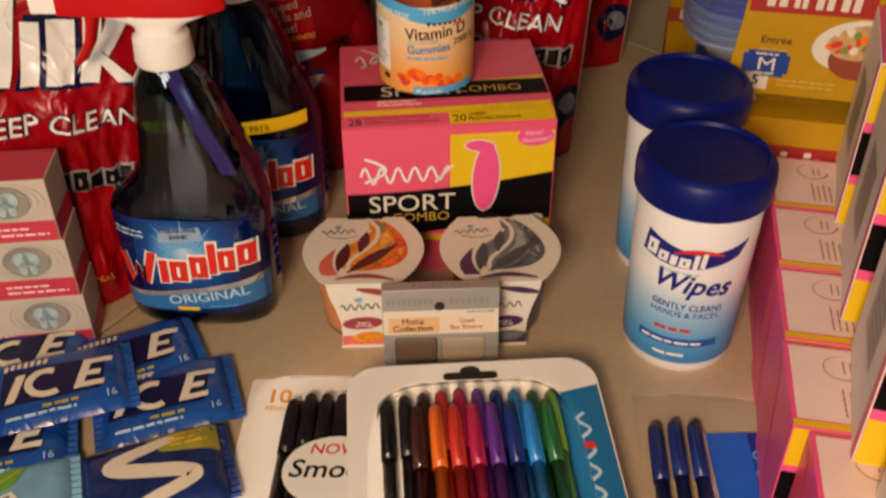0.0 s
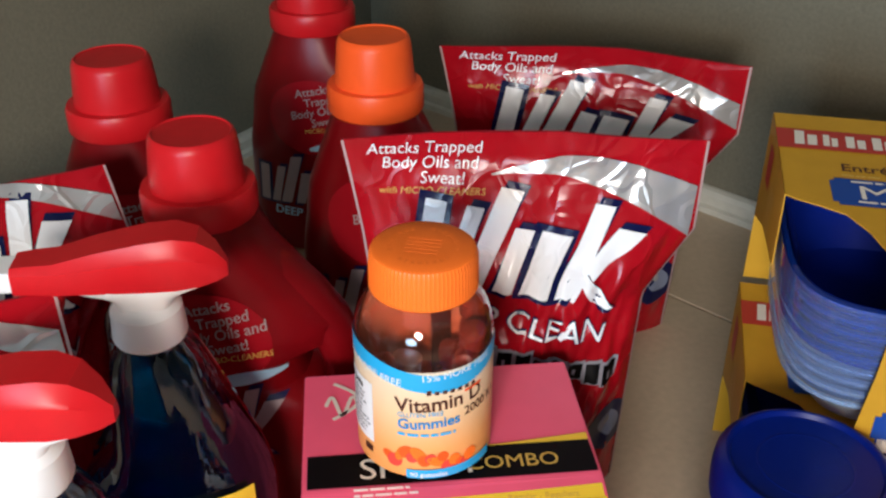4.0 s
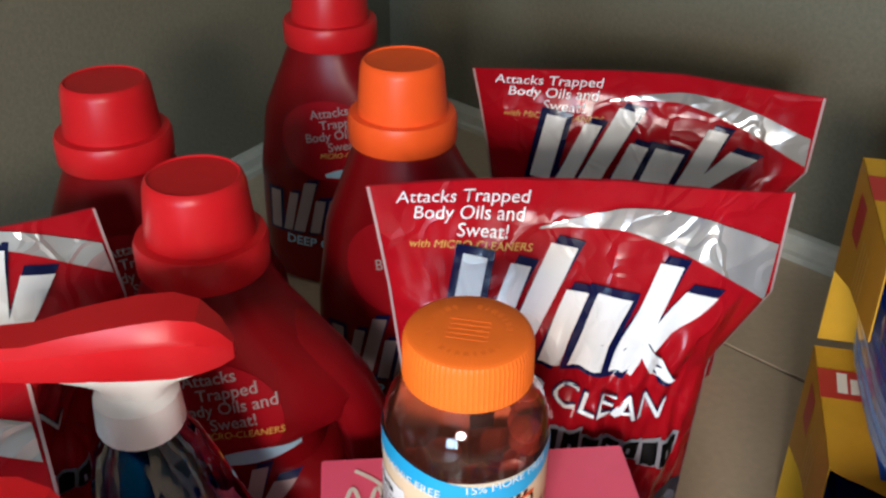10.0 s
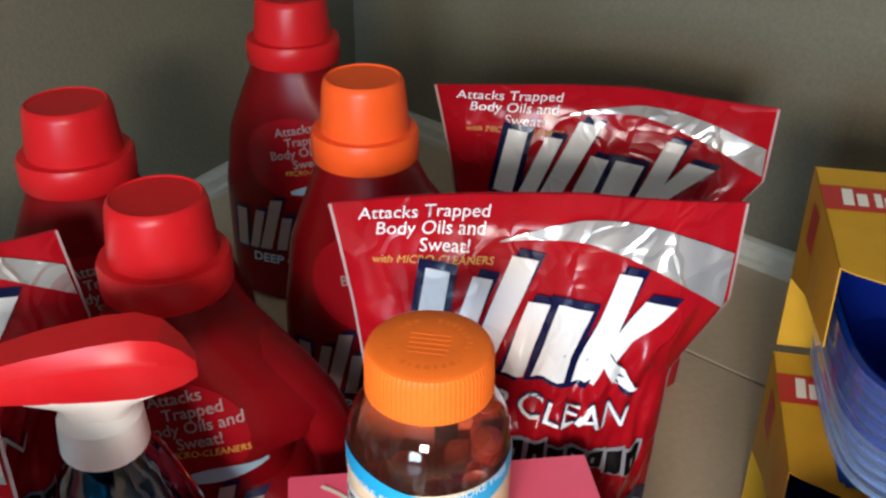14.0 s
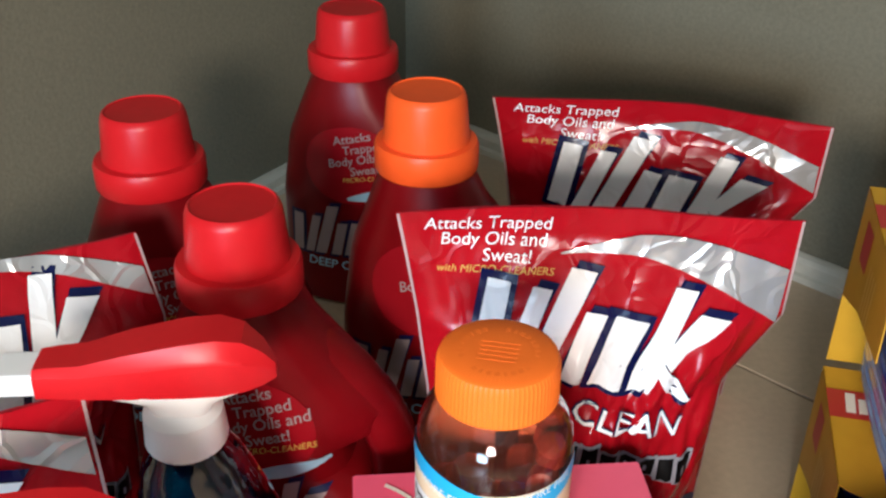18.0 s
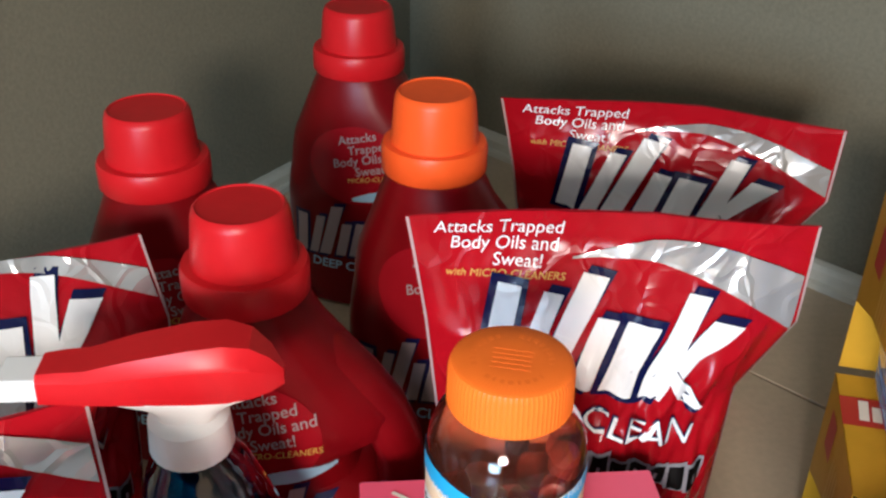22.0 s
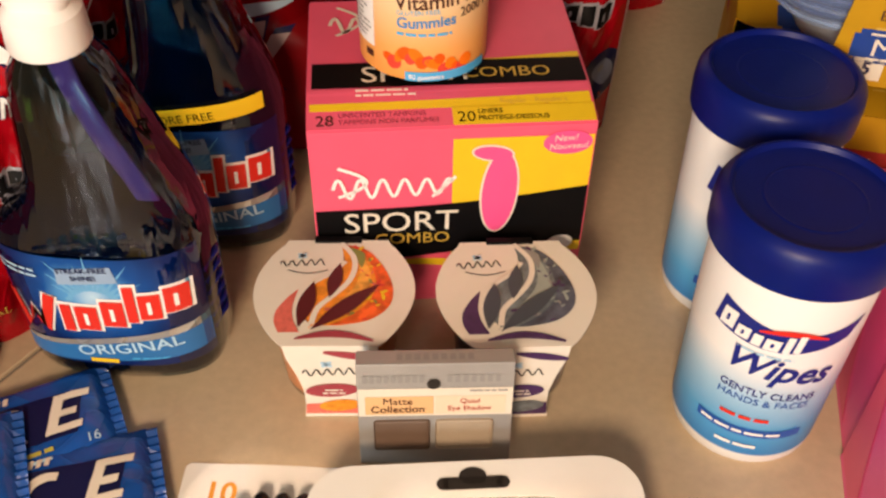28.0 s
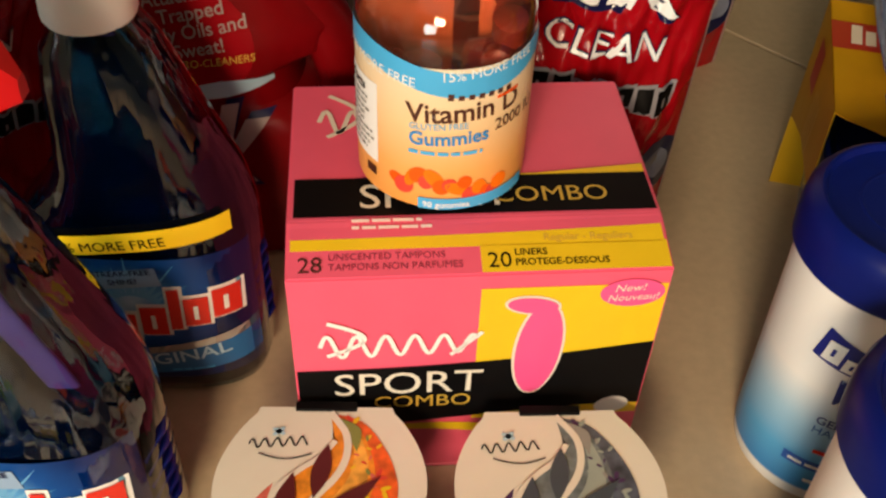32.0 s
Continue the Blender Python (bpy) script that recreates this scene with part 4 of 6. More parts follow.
    # tilted strip above the front
    tilt = lambda u, v, o: g(u, (v - 0.1325) * 1.0 + 0.0005, o)
    tput = lambda nm, s, l, mt: decal(nm, s, tilt, l, mt, ob)
    tput("yellow_field", rect(0.0, 0.1328, w - 0.001, 0.1465), 0.0004, YELLOW)
    tput("lettering", moved(words("28", 0.0108), -0.0785, 0.1348), 0.0008, BROWN)
    tput("lettering", moved(words("UNSCENTED TAMPONS", 0.0047, 0, 0.01), -0.0655, 0.1405), 0.0008, BERRYP)
    tput("lettering", moved(words("TAMPONS NON PARFUMES", 0.0047, 0, 0.004), -0.0655, 0.1355), 0.0008, BERRYP)
    tput("lettering", moved(words("20", 0.0108), 0.0025, 0.1348), 0.0008, BLACK)
    tput("lettering", moved(words("LINERS", 0.0047, 0, 0.012), 0.0145, 0.1405), 0.0008, BLACK)
    tput("lettering", moved(words("PROTEGE-DESSOUS", 0.0047, 0, 0.012), 0.0145, 0.1355), 0.0008, BLACK)
    top = lambda nm, s, l, mt: decal(nm, s, g, l, mt, ob)
    top("yellow_edge", ([p for k in range(21) for p in ((-w + 0.002 + (2 * w - 0.004) * k / 20, 0.0138), (-w + 0.002 + (2 * w - 0.004) * k / 20, 0.0195 + 0.0035 * (k / 20) ** 2))], [(2 * k, 2 * k + 2, 2 * k + 3, 2 * k + 1) for k in range(20)]), 0.0004, YELLOW)
    top("pink_wave", ([p for k in range(21) for p in ((-w + 0.002 + (2 * w - 0.004) * k / 20, 0.0195 + 0.0035 * (k / 20) ** 2), (-w + 0.002 + (2 * w - 0.004) * k / 20, 0.035))], [(2 * k, 2 * k + 2, 2 * k + 3, 2 * k + 1) for k in range(20)]), 0.0005, PINK)
    top("black_band", rect(-w + 0.003, 0.031, w - 0.002, 0.057), 0.0007, BLACK)
    top("yellow_edge", quad((0.002, 0.057), (w - 0.002, 0.057), (w - 0.002, 0.063), (0.03, 0.058), 4, 1), 0.0007, YELLOW)
    top("lettering", moved(words("SPORT", 0.023, 0, 0.002), -0.052, 0.036), 0.0011, CREAM)
    top("lettering", moved(words("COMBO", 0.0145, 0, 0.002), 0.008, 0.038), 0.0011, GOLD)
    top("lettering", moved(words("Regular - Reguliers", 0.0052), 0.028, 0.0155), 0.0008, GOLD)
    top("lettering", lines(-0.055, 0.0275, 0.036, 2, 0.0036, 0.0016, 5), 0.0008, PALEPINK)
    top("brand_stroke", band(wave(lambda t: (-0.07 + 0.075 * t, 0.1 + 0.009 * math.sin(t * 36) * (1 - 0.2 * t)), 90), 0.0024), 0.0009, CREAM)
    top("brand_stroke", band(wave(lambda t: (-0.066 + 0.016 * math.sin(t * 3.1), 0.088 + 0.034 * t), 14), 0.0026), 0.0009, CREAM)
    part("flap_seam", box_bm(-w + 0.004, d - 0.0001, 0.02, w - 0.004, d + 0.0004, h - 0.004), PINK, ob)
    return ob


carton(pose(-0.004, 0.6854, 0, 0, 0, 5.6))


def gummy_jar(m):
    ob = thing("gummy_jar", m, "amber gummy vitamin jar with a ribbed orange cap", "jar")
    prof = [(0.0, 0.033), (0.002, 0.0362), (0.006, 0.0378), (0.076, 0.0378), (0.0815, 0.037), (0.088, 0.0345), (0.094, 0.03), (0.098, 0.0265), (0.106, 0.0262)]
    part("jar", lathe("jar", prof, 64), AMBER, ob, "clear amber plastic")
    part("cap", lathe("cap", [(0.0985, 0.0282), (0.0995, 0.0292), (0.1165, 0.0288), (0.1195, 0.0275), (0.1205, 0.0255), (0.1203, 0.01)], 160, flute=1, depth=0.014), ORANGE2, ob, "ribbed orange screw cap")
    mark = bmesh.new()
    for k in range(30):
        if k % 10 > 7:
            continue
        an = math.radians(12 * k)
        for v in bmesh.ops.create_cube(mark, size=1)["verts"]:
            v.co = Matrix.Rotation(an, 3, "Z") @ Vector((0.0185 + v.co.x * 0.0042, v.co.y * (0.0014 + 0.0006 * (k % 3)), 0.12022 + v.co.z * 0.0004))
    for k in range(5):
        for v in bmesh.ops.create_cube(mark, size=1)["verts"]:
            v.co = Vector((v.co.x * 0.018, -0.007 + 0.0035 * k + v.co.y * 0.0012, 0.12022 + v.co.z * 0.0004))
    part("cap_mark", mark, ORANGE2, ob, "embossed lettering worn to bars")
    rnd = random.Random(5)
    for k in range(24):
        a, r = rnd.uniform(0, 6.28), rnd.uniform(0.005, 0.0245)
        z = 0.008 + 0.0022 * k
        if k > 19:
            a, r, z = rnd.uniform(-0.5, 0.6), 0.026, 0.062 + 0.0055 * (k - 20)
        g = part("gummy", GUM_MESH, GUMMY, ob)
        g.matrix_local = pose(r * math.cos(a), r * math.sin(a), z, rnd.uniform(0, 90), rnd.uniform(0, 90), 0)
    f = round_front(lambda v: 0.0381)
    put = lambda nm, s, l, mt, lb="": decal(nm, s, f, l, mt, ob, lb)
    put("label_wrap", rect(-0.115, 0.004, 0.115, 0.0705, 60, 3), 0.0002, VITLABEL, "peach paper label")
    put("blue_band", ([p for k in range(41) for p in ((-0.06 + 0.003 * k, 0.062 + 0.004 * math.sin(k * 0.17 + 0.3)), (-0.06 + 0.003 * k, 0.0722 + 0.0035 * math.sin(k * 0.17 + 0.3)))], [(2 * k, 2 * k + 2, 2 * k + 3, 2 * k + 1) for k in range(40)]), 0.0006, SKY)
    put("lettering", moved(words("15% MORE FREE", 0.006, 0, 0.02), -0.046, 0.0645, -4), 0.001, WHITE)
    put("lettering", moved(words("15% MORE FREE", 0.006, 0, 0.02), 0.006, 0.0655, 4), 0.001, WHITE)
    for k in range(7):
        put("brand_bar", slab(0.009 + 0.0042 * k, 0.0571, 0.0024, 0.0022 if k else 0.003, 0.05, 1, 1), 0.0008, BROWN)
    put("brand_arc", band(wave(lambda t: (0.03 + 0.011 * t, 0.0555 + 0.001 * t), 8), 0.0014), 0.0008, ORANGE)
    put("lettering", moved(words("Vitamin D", 0.012, 0, 0.016), -0.0075, 0.0462, 3), 0.0008, BROWN)
    put("lettering", moved(words("2000 IU", 0.0075, 0, 0.01), 0.03, 0.0402, 4), 0.0008, BROWN)
    put("lettering", moved(words("GLUTEN FREE", 0.004), -0.0065, 0.0428, 3), 0.0008, SKY)
    put("lettering", moved(words("Gummies", 0.0088, 0, 0.02), -0.0065, 0.0355, 3), 0.0008, SKYD)
    put("lettering", lines(-0.0065, 0.0312, 0.045, 1, 0.002, 0.0017, 4), 0.0008, SKY)
    fruit = random.Random(9)
    for k in range(15):
        u, v = -0.012 + 0.0033 * k, 0.0145 + fruit.uniform(-0.002, 0.005) + 0.003 * math.sin(k * 0.4)
        put("fruit_print", disc(u, v, fruit.uniform(0.003, 0.0062), fruit.uniform(0.0025, 0.0045), 14, 2, fruit.uniform(0, 180)), 0.0006 + 0.00002 * k, (ORANGE, BERRY, ORANGE2)[k % 3])
    put("foot_band", rect(-0.002, 0.004, 0.05, 0.0095, 16, 1), 0.0012, SKY)
    put("lettering", moved(words("90 gummies", 0.0042, 0, 0.01), 0.0, 0.0052), 0.0016, WHITE)
    put("facts_panel", rect(-0.047, 0.0185, -0.0225, 0.056, 8, 2), 0.0006, BOARDW)
    put("lettering", moved(words("Facts", 0.0062, 0, 0.02), -0.043, 0.05), 0.001, BLACK)
    put("lettering", lines(-0.0455, 0.0465, 0.021, 9, 0.003, 0.0011, 12), 0.001, GREY)
    put("code_mark", rect(-0.03, 0.0115, -0.0235, 0.0155, 2, 1), 0.0008, BROWN)
    return ob


GUM_MESH = lathe("gummy", [(-0.005, 0.006), (-0.0042, 0.0072), (0.0042, 0.0072), (0.005, 0.006)], 14)
VITLABEL = ramp_mat("peach_print", "Z", [(0.0, (0.9, 0.33, 0.06)), (0.022, (0.9, 0.42, 0.12)), (0.045, (0.88, 0.6, 0.32)), (0.07, (0.85, 0.7, 0.5))], 0.4)
SKYD = mat("mid_blue_print", (0.03, 0.24, 0.6), 0.4, vary=0)
BERRY = mat("berry_print", (0.72, 0.06, 0.035), 0.4, vary=0.1)
gummy_jar(pose(-0.0235, 0.7527, 0.1474, 0, 0, -11) @ Matrix.Diagonal((1, 1, 1.073, 1)))


# ---- food container packs ----
def container_pack(m, label):
    ob = thing("container_pack", m, label, "container pack", "yellow container packs")
    W, D, ZB, ZF = 0.172, 0.186, 0.126, 0.113
    cut = [(0.0, 0.082), (0.006, 0.078), (0.018, 0.073), (0.032, 0.066), (0.042, 0.05), (0.049, 0.03), (0.053, 0.0)]
    ztop = lambda y: ZF + (ZB - ZF) * y / D
    t = 0.0008

    def sheet(name, poly, at, inward):
        bm = bmesh.new()
        a = [bm.verts.new(at(u, v)) for u, v in poly]
        b = [bm.verts.new(Vector(at(u, v)) + inward) for u, v in poly]
        bm.faces.new(a)
        bm.faces.new(b[::-1])
        for i in range(len(poly)):
            j = (i + 1) % len(poly)
            bm.faces.new((a[j], a[i], b[i], b[j]))
        bmesh.ops.recalc_face_normals(bm, faces=bm.faces[:])
        return part(name, bm, BOARDY, ob, "yellow printed sleeve board")
    top_at = lambda u, v: (u, v, ztop(v))
    front_at = lambda u, v: (u, 0, v)
    sheet("top_panel", [(W, 0), (W, D), (0, D)] + cut, top_at, Vector((0, 0, -t)))
    sheet("front_panel", [(0.053, ZF), (0.05, 0.06), (0.046, 0.02), (0.044, 0.0), (W, 0), (W, ZF)], front_at, Vector((0, t, 0)))
    sheet("side_flange", [(0.082, ztop(0.082)), (D, ZB), (D, 0.05), (0.14, 0.066), (0.078, 0.073)], lambda u, v: (0, u, v), Vector((t, 0, 0)))
    sheet("back_panel", [(0, 0), (W, 0), (W, ZB), (0, ZB)], lambda u, v: (u, D, v), Vector((0, -t, 0)))
    # nested containers seen through the cut-away corner
    cx, cy = W / 2, D / 2
    for k in range(9):
        z = 0.093 - 0.0078 * k
        blue = k < 5
        hx, hy = 0.082 - 0.0005 * k, 0.0885 - 0.0005 * k
        rings = [(z - 0.0072, cx, cy, hx - 0.0055, hy - 0.0055), (z - 0.002, cx, cy, hx - 0.003, hy - 0.003), (z - 0.002, cx, cy, hx, hy), (z, cx, cy, hx, hy), (z + 0.0006, cx, cy, hx - 0.0025, hy - 0.0025), (z - 0.002, cx, cy, hx - 0.004, hy - 0.004)]
        part("container_rim", loft("container_rim", rings, 48, cap0=False, cap1=False, power=4.0), RIMBLUE if blue else RIMCLEAR, ob)
    inner = [(0.0935, cx, cy, 0.0785, 0.085), (0.075, cx, cy, 0.074, 0.08), (0.045, cx, cy, 0.062, 0.068), (0.042, cx, cy, 0.05, 0.056)]
    part("container_bowl", loft("container_bowl", inner, 48, cap0=False, power=4.0), BLUELID, ob, "dark blue nested bowl")
    hull = [(0.03, cx, cy, 0.0745, 0.081), (0.05, cx, cy, 0.0805, 0.087), (0.075, cx, cy, 0.083, 0.0895), (0.094, cx, cy, 0.0836, 0.0902)]
    part("container_wall", loft("container_wall", hull, 48, cap0=False, cap1=False, power=4.0), BOWLCLEAR, ob, "translucent bluish container wall")
    low = [(0.001, cx, cy, 0.052, 0.058), (0.004, cx, cy, 0.057, 0.063), (0.02, cx, cy, 0.066, 0.072), (0.03, cx, cy, 0.0745, 0.081)]
    part("container_bowl", loft("container_bowl", low, 48, cap1=False, power=4.0), CLOUDY, ob, "clear lowest bowl")
    # prints
    tf = lambda u, v, o: (u, v, ztop(v) + o)
    ff = flat_front(0.0)
    for f, u0, v0, s in ((tf, 0.0, 0.138, 1.0), (ff, 0.053, 0.066, 1.12)):
        put = lambda nm, sh, l, mt, f=f: decal(nm, sh, f, l, mt, ob)
        wide = 0.078 * s
        hgt = 0.026 if f is tf else 0.025
        put("brand_panel", quad((u0, v0), (u0 + wide, v0 + 0.001), (u0 + wide, v0 + hgt), (u0, v0 + hgt), 4, 2), 0.0006, LABELRED)
        for k, (a, w, h) in enumerate(((0.01, 0.014, 0.018), (0.027, 0.009, 0.015), (0.0405, 0.012, 0.015), (0.056, 0.013, 0.016))):
            put("brand_bar", joined(slab(u0 + a * s, v0 + 0.005, w * 0.42, h, 0.05, 1, 1), slab(u0 + (a + w * 0.55) * s, v0 + 0.005, w * 0.4, h * 0.75, 0.05, 1, 1)), 0.001, CREAM)
        eu, ev = u0 + (0.034 if f is tf else 0.012), v0 - 0.024
        put("lettering", moved(words("Entrée", 0.0125 if f is tf else 0.0085, 0, 0.012), eu, ev), 0.0006, BROWN)
        put("lettering", lines(eu, ev - 0.006, 0.03, 1, 0.003, 0.0016, 3), 0.0006, GOLD)
        bu, bv = (u0 + 0.026, v0 - 0.063) if f is tf else (u0 + 0.002, v0 - 0.051)
        bw, bh = (0.047, 0.03) if f is tf else (0.034, 0.021)
        put("size_badge", joined(rect(bu + 0.003, bv, bu + bw - 0.003, bv + bh), rect(bu, bv + 0.003, bu + 0.003, bv + bh - 0.003), rect(bu + bw - 0.003, bv + 0.003, bu + bw, bv + bh - 0.003)), 0.0006, BADGE)
        put("lettering", moved(words("M", bh * 0.72, 0, 0.03, 1.25, "CENTER"), bu + bw / 2, bv + bh * 0.24), 0.001, CREAM)
        put("lettering", joined(lines(bu + bw * 0.25, bv + bh * 0.84, bw * 0.5, 1, 0.002, bh * 0.07, 2, "CENTER"), lines(bu + bw * 0.25, bv + bh * 0.1, bw * 0.5, 1, 0.002, bh * 0.07, 5, "CENTER")), 0.001, CREAM)
        qu, qv = (u0 + 0.058, v0 - 0.118) if f is tf else (u0 + 0.006, 0.004)
        put("count_badge", rect(qu, qv, qu + 0.017, qv + 0.014 if f is ff else qv + 0.02), 0.0006, CREAM)
        put("lettering", moved(words("5", 0.011 if f is ff else 0.014, 0, 0.03), qu + 0.005, qv + 0.004), 0.001, NAVY)
        put("lettering", lines(qu + 0.024, qv + 0.008, 0.06, 2, 0.004, 0.0016, 8), 0.0006, GOLD)
        # food picture: pale bowl with mixed filling
        pu, pv, pr = (u0 + 0.125, v0 - 0.045, 0.036) if f is tf else (u0 + 0.082, 0.045, 0.033)
        put("picture_bowl", disc(pu, pv, pr, pr * 0.62, 32, 2, 8), 0.0006, CREAM)
        put("picture_bowl", disc(pu + 0.004, pv - pr * 0.32, pr * 0.72, pr * 0.5, 32, 2, 4), 0.0009, BERRYD)
        put("picture_food", disc(pu + 0.003, pv + 0.003, pr * 0.78, pr * 0.42, 28, 2, 8), 0.0012, SALAD)
        rnd = random.Random(11)
        for k in range(14):
            put("picture_food", disc(pu + rnd.uniform(-0.6, 0.65) * pr, pv + 0.003 + rnd.uniform(-0.22, 0.26) * pr, rnd.uniform(0.05, 0.14) * pr, rnd.uniform(0.05, 0.1) * pr, 12, 1, rnd.uniform(0, 180)), 0.0015 + 0.00003 * k, (BERRY, SALAD2, ORANGE2, CREAM)[k % 4])
        put("picture_lid", disc(pu + 0.018, pv + pr * 0.4, pr * 0.42, pr * 0.18, 20, 1, 14), 0.0021, NAVYB)
    sf = lambda u, v, o: (-o, u, v)
    decal("side_mark", rect(0.145, 0.088, 0.165, 0.114), sf, 0.0005, LABELRED, ob)
    decal("lettering", joined(*[rect(0.115 + 0.006 * k, 0.07, 0.117 + 0.006 * k, 0.1, 1, 1) for k in range(4)]), sf, 0.0005, GOLD, ob)
    return ob


BOWLCLEAR = mat("clear_bowl_plastic", (0.42, 0.53, 0.9), 0.14, vary=0.04, trans=0.86, ior=1.08, coat=0.6)
RIMBLUE = mat("blue_rim_plastic", (0.01, 0.035, 0.26), 0.12, vary=0.05, trans=0.35, ior=1.3, coat=0.8)
RIMCLEAR = mat("clear_rim_plastic", (0.5, 0.6, 0.78), 0.1, vary=0.03, trans=0.82, ior=1.25, coat=0.8)
BADGE = mat("badge_blue_print", (0.012, 0.055, 0.3), 0.4, vary=0.05)
SALAD = mat("salad_print", (0.62, 0.38, 0.16), 0.45, grain=400, vary=0.35)
SALAD2 = mat("herb_print", (0.22, 0.3, 0.05), 0.45, vary=0.2)
BERRYD = mat("dark_berry_print", (0.3, 0.06, 0.03), 0.45, vary=0.2)
for zz, px, py, tall, lab in ((0.0, 0.1665, 0.74, 1.13, "yellow container pack under another pack"), (0.143, 0.171, 0.748, 1.04, "yellow sleeve pack of blue food containers")):
    container_pack(pose(px, py, zz, 0, 0, -12.4) @ Matrix.Diagonal((1.04, 1.04, tall, 1)), lab)


# ---- pink liner boxes ----
def liner_box(m, w, d, h, label, side):
    ob = thing("liner_box", m, label, "box", "pink liner boxes")
    part("board", box_bm(0, 0, 0, w, d, h, 0.0007), HOTPINK if side == "pink" else BOARDW, ob, "glossy printed board")
    ff = flat_front(0.0)
    put = lambda nm, sh, l, mt: decal(nm, sh, ff, l, mt, ob)
    put("pink_field", rect(0.0006, 0.0006, w - 0.0006, h - 0.0006), 0.0003, HOTPINK)
    put("yellow_foot", rect(0.0008, 0.0008, w - 0.0008, h * 0.27), 0.0006, YELLOW)
    put("black_band", rect(0.0008, h * 0.33, w - 0.0008, h * 0.6), 0.0006, BLACK)
    put("yellow_head", rect(0.0008, h * 0.66, w - 0.0008, h - 0.0008), 0.0006, YELLOW)
    put("lettering", moved(words("54", h * 0.13, 0, 0.01), w * 0.28, h * 0.04), 0.001, BLACK)
    put("lettering", lines(w * 0.45, h * 0.48, w * 0.5, 2, h * 0.08, h * 0.045, 4), 0.001, CREAM)
    for k in range(6):
        put("brand_bar", slab(w * 0.3 + w * 0.09 * k, h * 0.76, w * 0.05, h * 0.1, 0.15, 1, 1), 0.001, HOTPINK)
    sf = lambda u, v, o: (-o, u, v)
    if side == "pink":
        tf = flat_top(h)
        tput = lambda nm, sh, l, mt: decal(nm, sh, tf, l, mt, ob)
        tput("pale_panel", rect(0.003, 0.007, w - 0.002, d - 0.0035), 0.0004, PALEPINK)
        tput("yellow_edge", rect(0.0008, 0.0008, w - 0.0008, 0.006), 0.0004, YELLOW)
        ring = [(0.034 + 0.0115 * math.cos(a * 0.26), d * 0.72 + 0.0105 * math.sin(a * 0.26)) for a in range(6, 25)]
        tput("ring_print", band(ring, [0.0003 + 0.001 * (i / 18) for i in range(19)]), 0.0008, GREYPINK)
        for u, v0, n, ln in ((0.034, d * 0.66, 2, 0.011), (0.031, d * 0.16, 4, 0.024), (0.068, d * 0.55, 2, 0.02), (0.09, d * 0.2, 3, 0.03)):
            for k in range(n):
                tput("lettering", lines_up(u + 0.0042 * k, v0, ln * (1 - 0.12 * (k % 2)), 0.0019, k + 3), 0.0008, GREYPINK)
        # glued side flap with a curved edge
        flap = wave(lambda q: (d * (0.25 + 0.55 * q), h * (0.06 + 0.86 * q) - 0.012 * math.sin(q * 3.14)), 14)
        decal("side_seam", band(flap, 0.0007), sf, 0.0005, MAGENTA, ob)
        decal("side_flap", ([p for q in flap for p in ((d - 0.002, q[1]), q)], [(2 * k, 2 * k + 2, 2 * k + 3, 2 * k + 1) for k in range(14)]), sf, 0.0003, PINK, ob)
    else:
        decal("pink_edge", rect(0.0006, 0.0006, 0.008, h - 0.001), sf, 0.0004, HOTPINK, ob)
        for k in range(22):
            z = h * (0.3 + 0.02 * k)
            decal("code_bar", rect(d * 0.3, z, d * 0.75, z + h * 0.007 * (1 + (k * 7 % 3) * 0.5), 1, 1), sf, 0.0005, GREY, ob)
        part("top_panel_print", box_bm(0.001, 0.001, h - 0.0002, w - 0.001, d - 0.001, h + 0.0004), HOTPINK, ob)
    return ob


def lines_up(u, v, length, thick, seed):
    rnd, out, y = random.Random(seed), [], v
    while y < v + length:
        e = min(y + rnd.uniform(0.002, 0.006), v + length)
        out.append(rect(u, y, u + thick * 0.62, e, 1, 1))
        y = e + 0.0008
    return joined(*out)


GREYPINK = mat("grey_pink_print", (0.42, 0.2, 0.19), 0.5, vary=0)
for k, (x, y) in enumerate(((0.241, 0.6415), (0.2255, 0.568), (0.2095, 0.493), (0.1935, 0.417), (0.188, 0.34))):
    liner_box(pose(x, y, 0, 0, 0, -10.7), 0.131, 0.0745, 0.0954, "pink and yellow liner box in a row on the floor", "pink")
for k, (x, y) in enumerate(((0.2805, 0.6185), (0.25, 0.509), (0.218, 0.39), (0.193, 0.273))):
    liner_box(pose(x, y, 0.096, 0, 0, -18), 0.106, 0.1, 0.129, "liner box with a bar code stacked on pink boxes", "code")


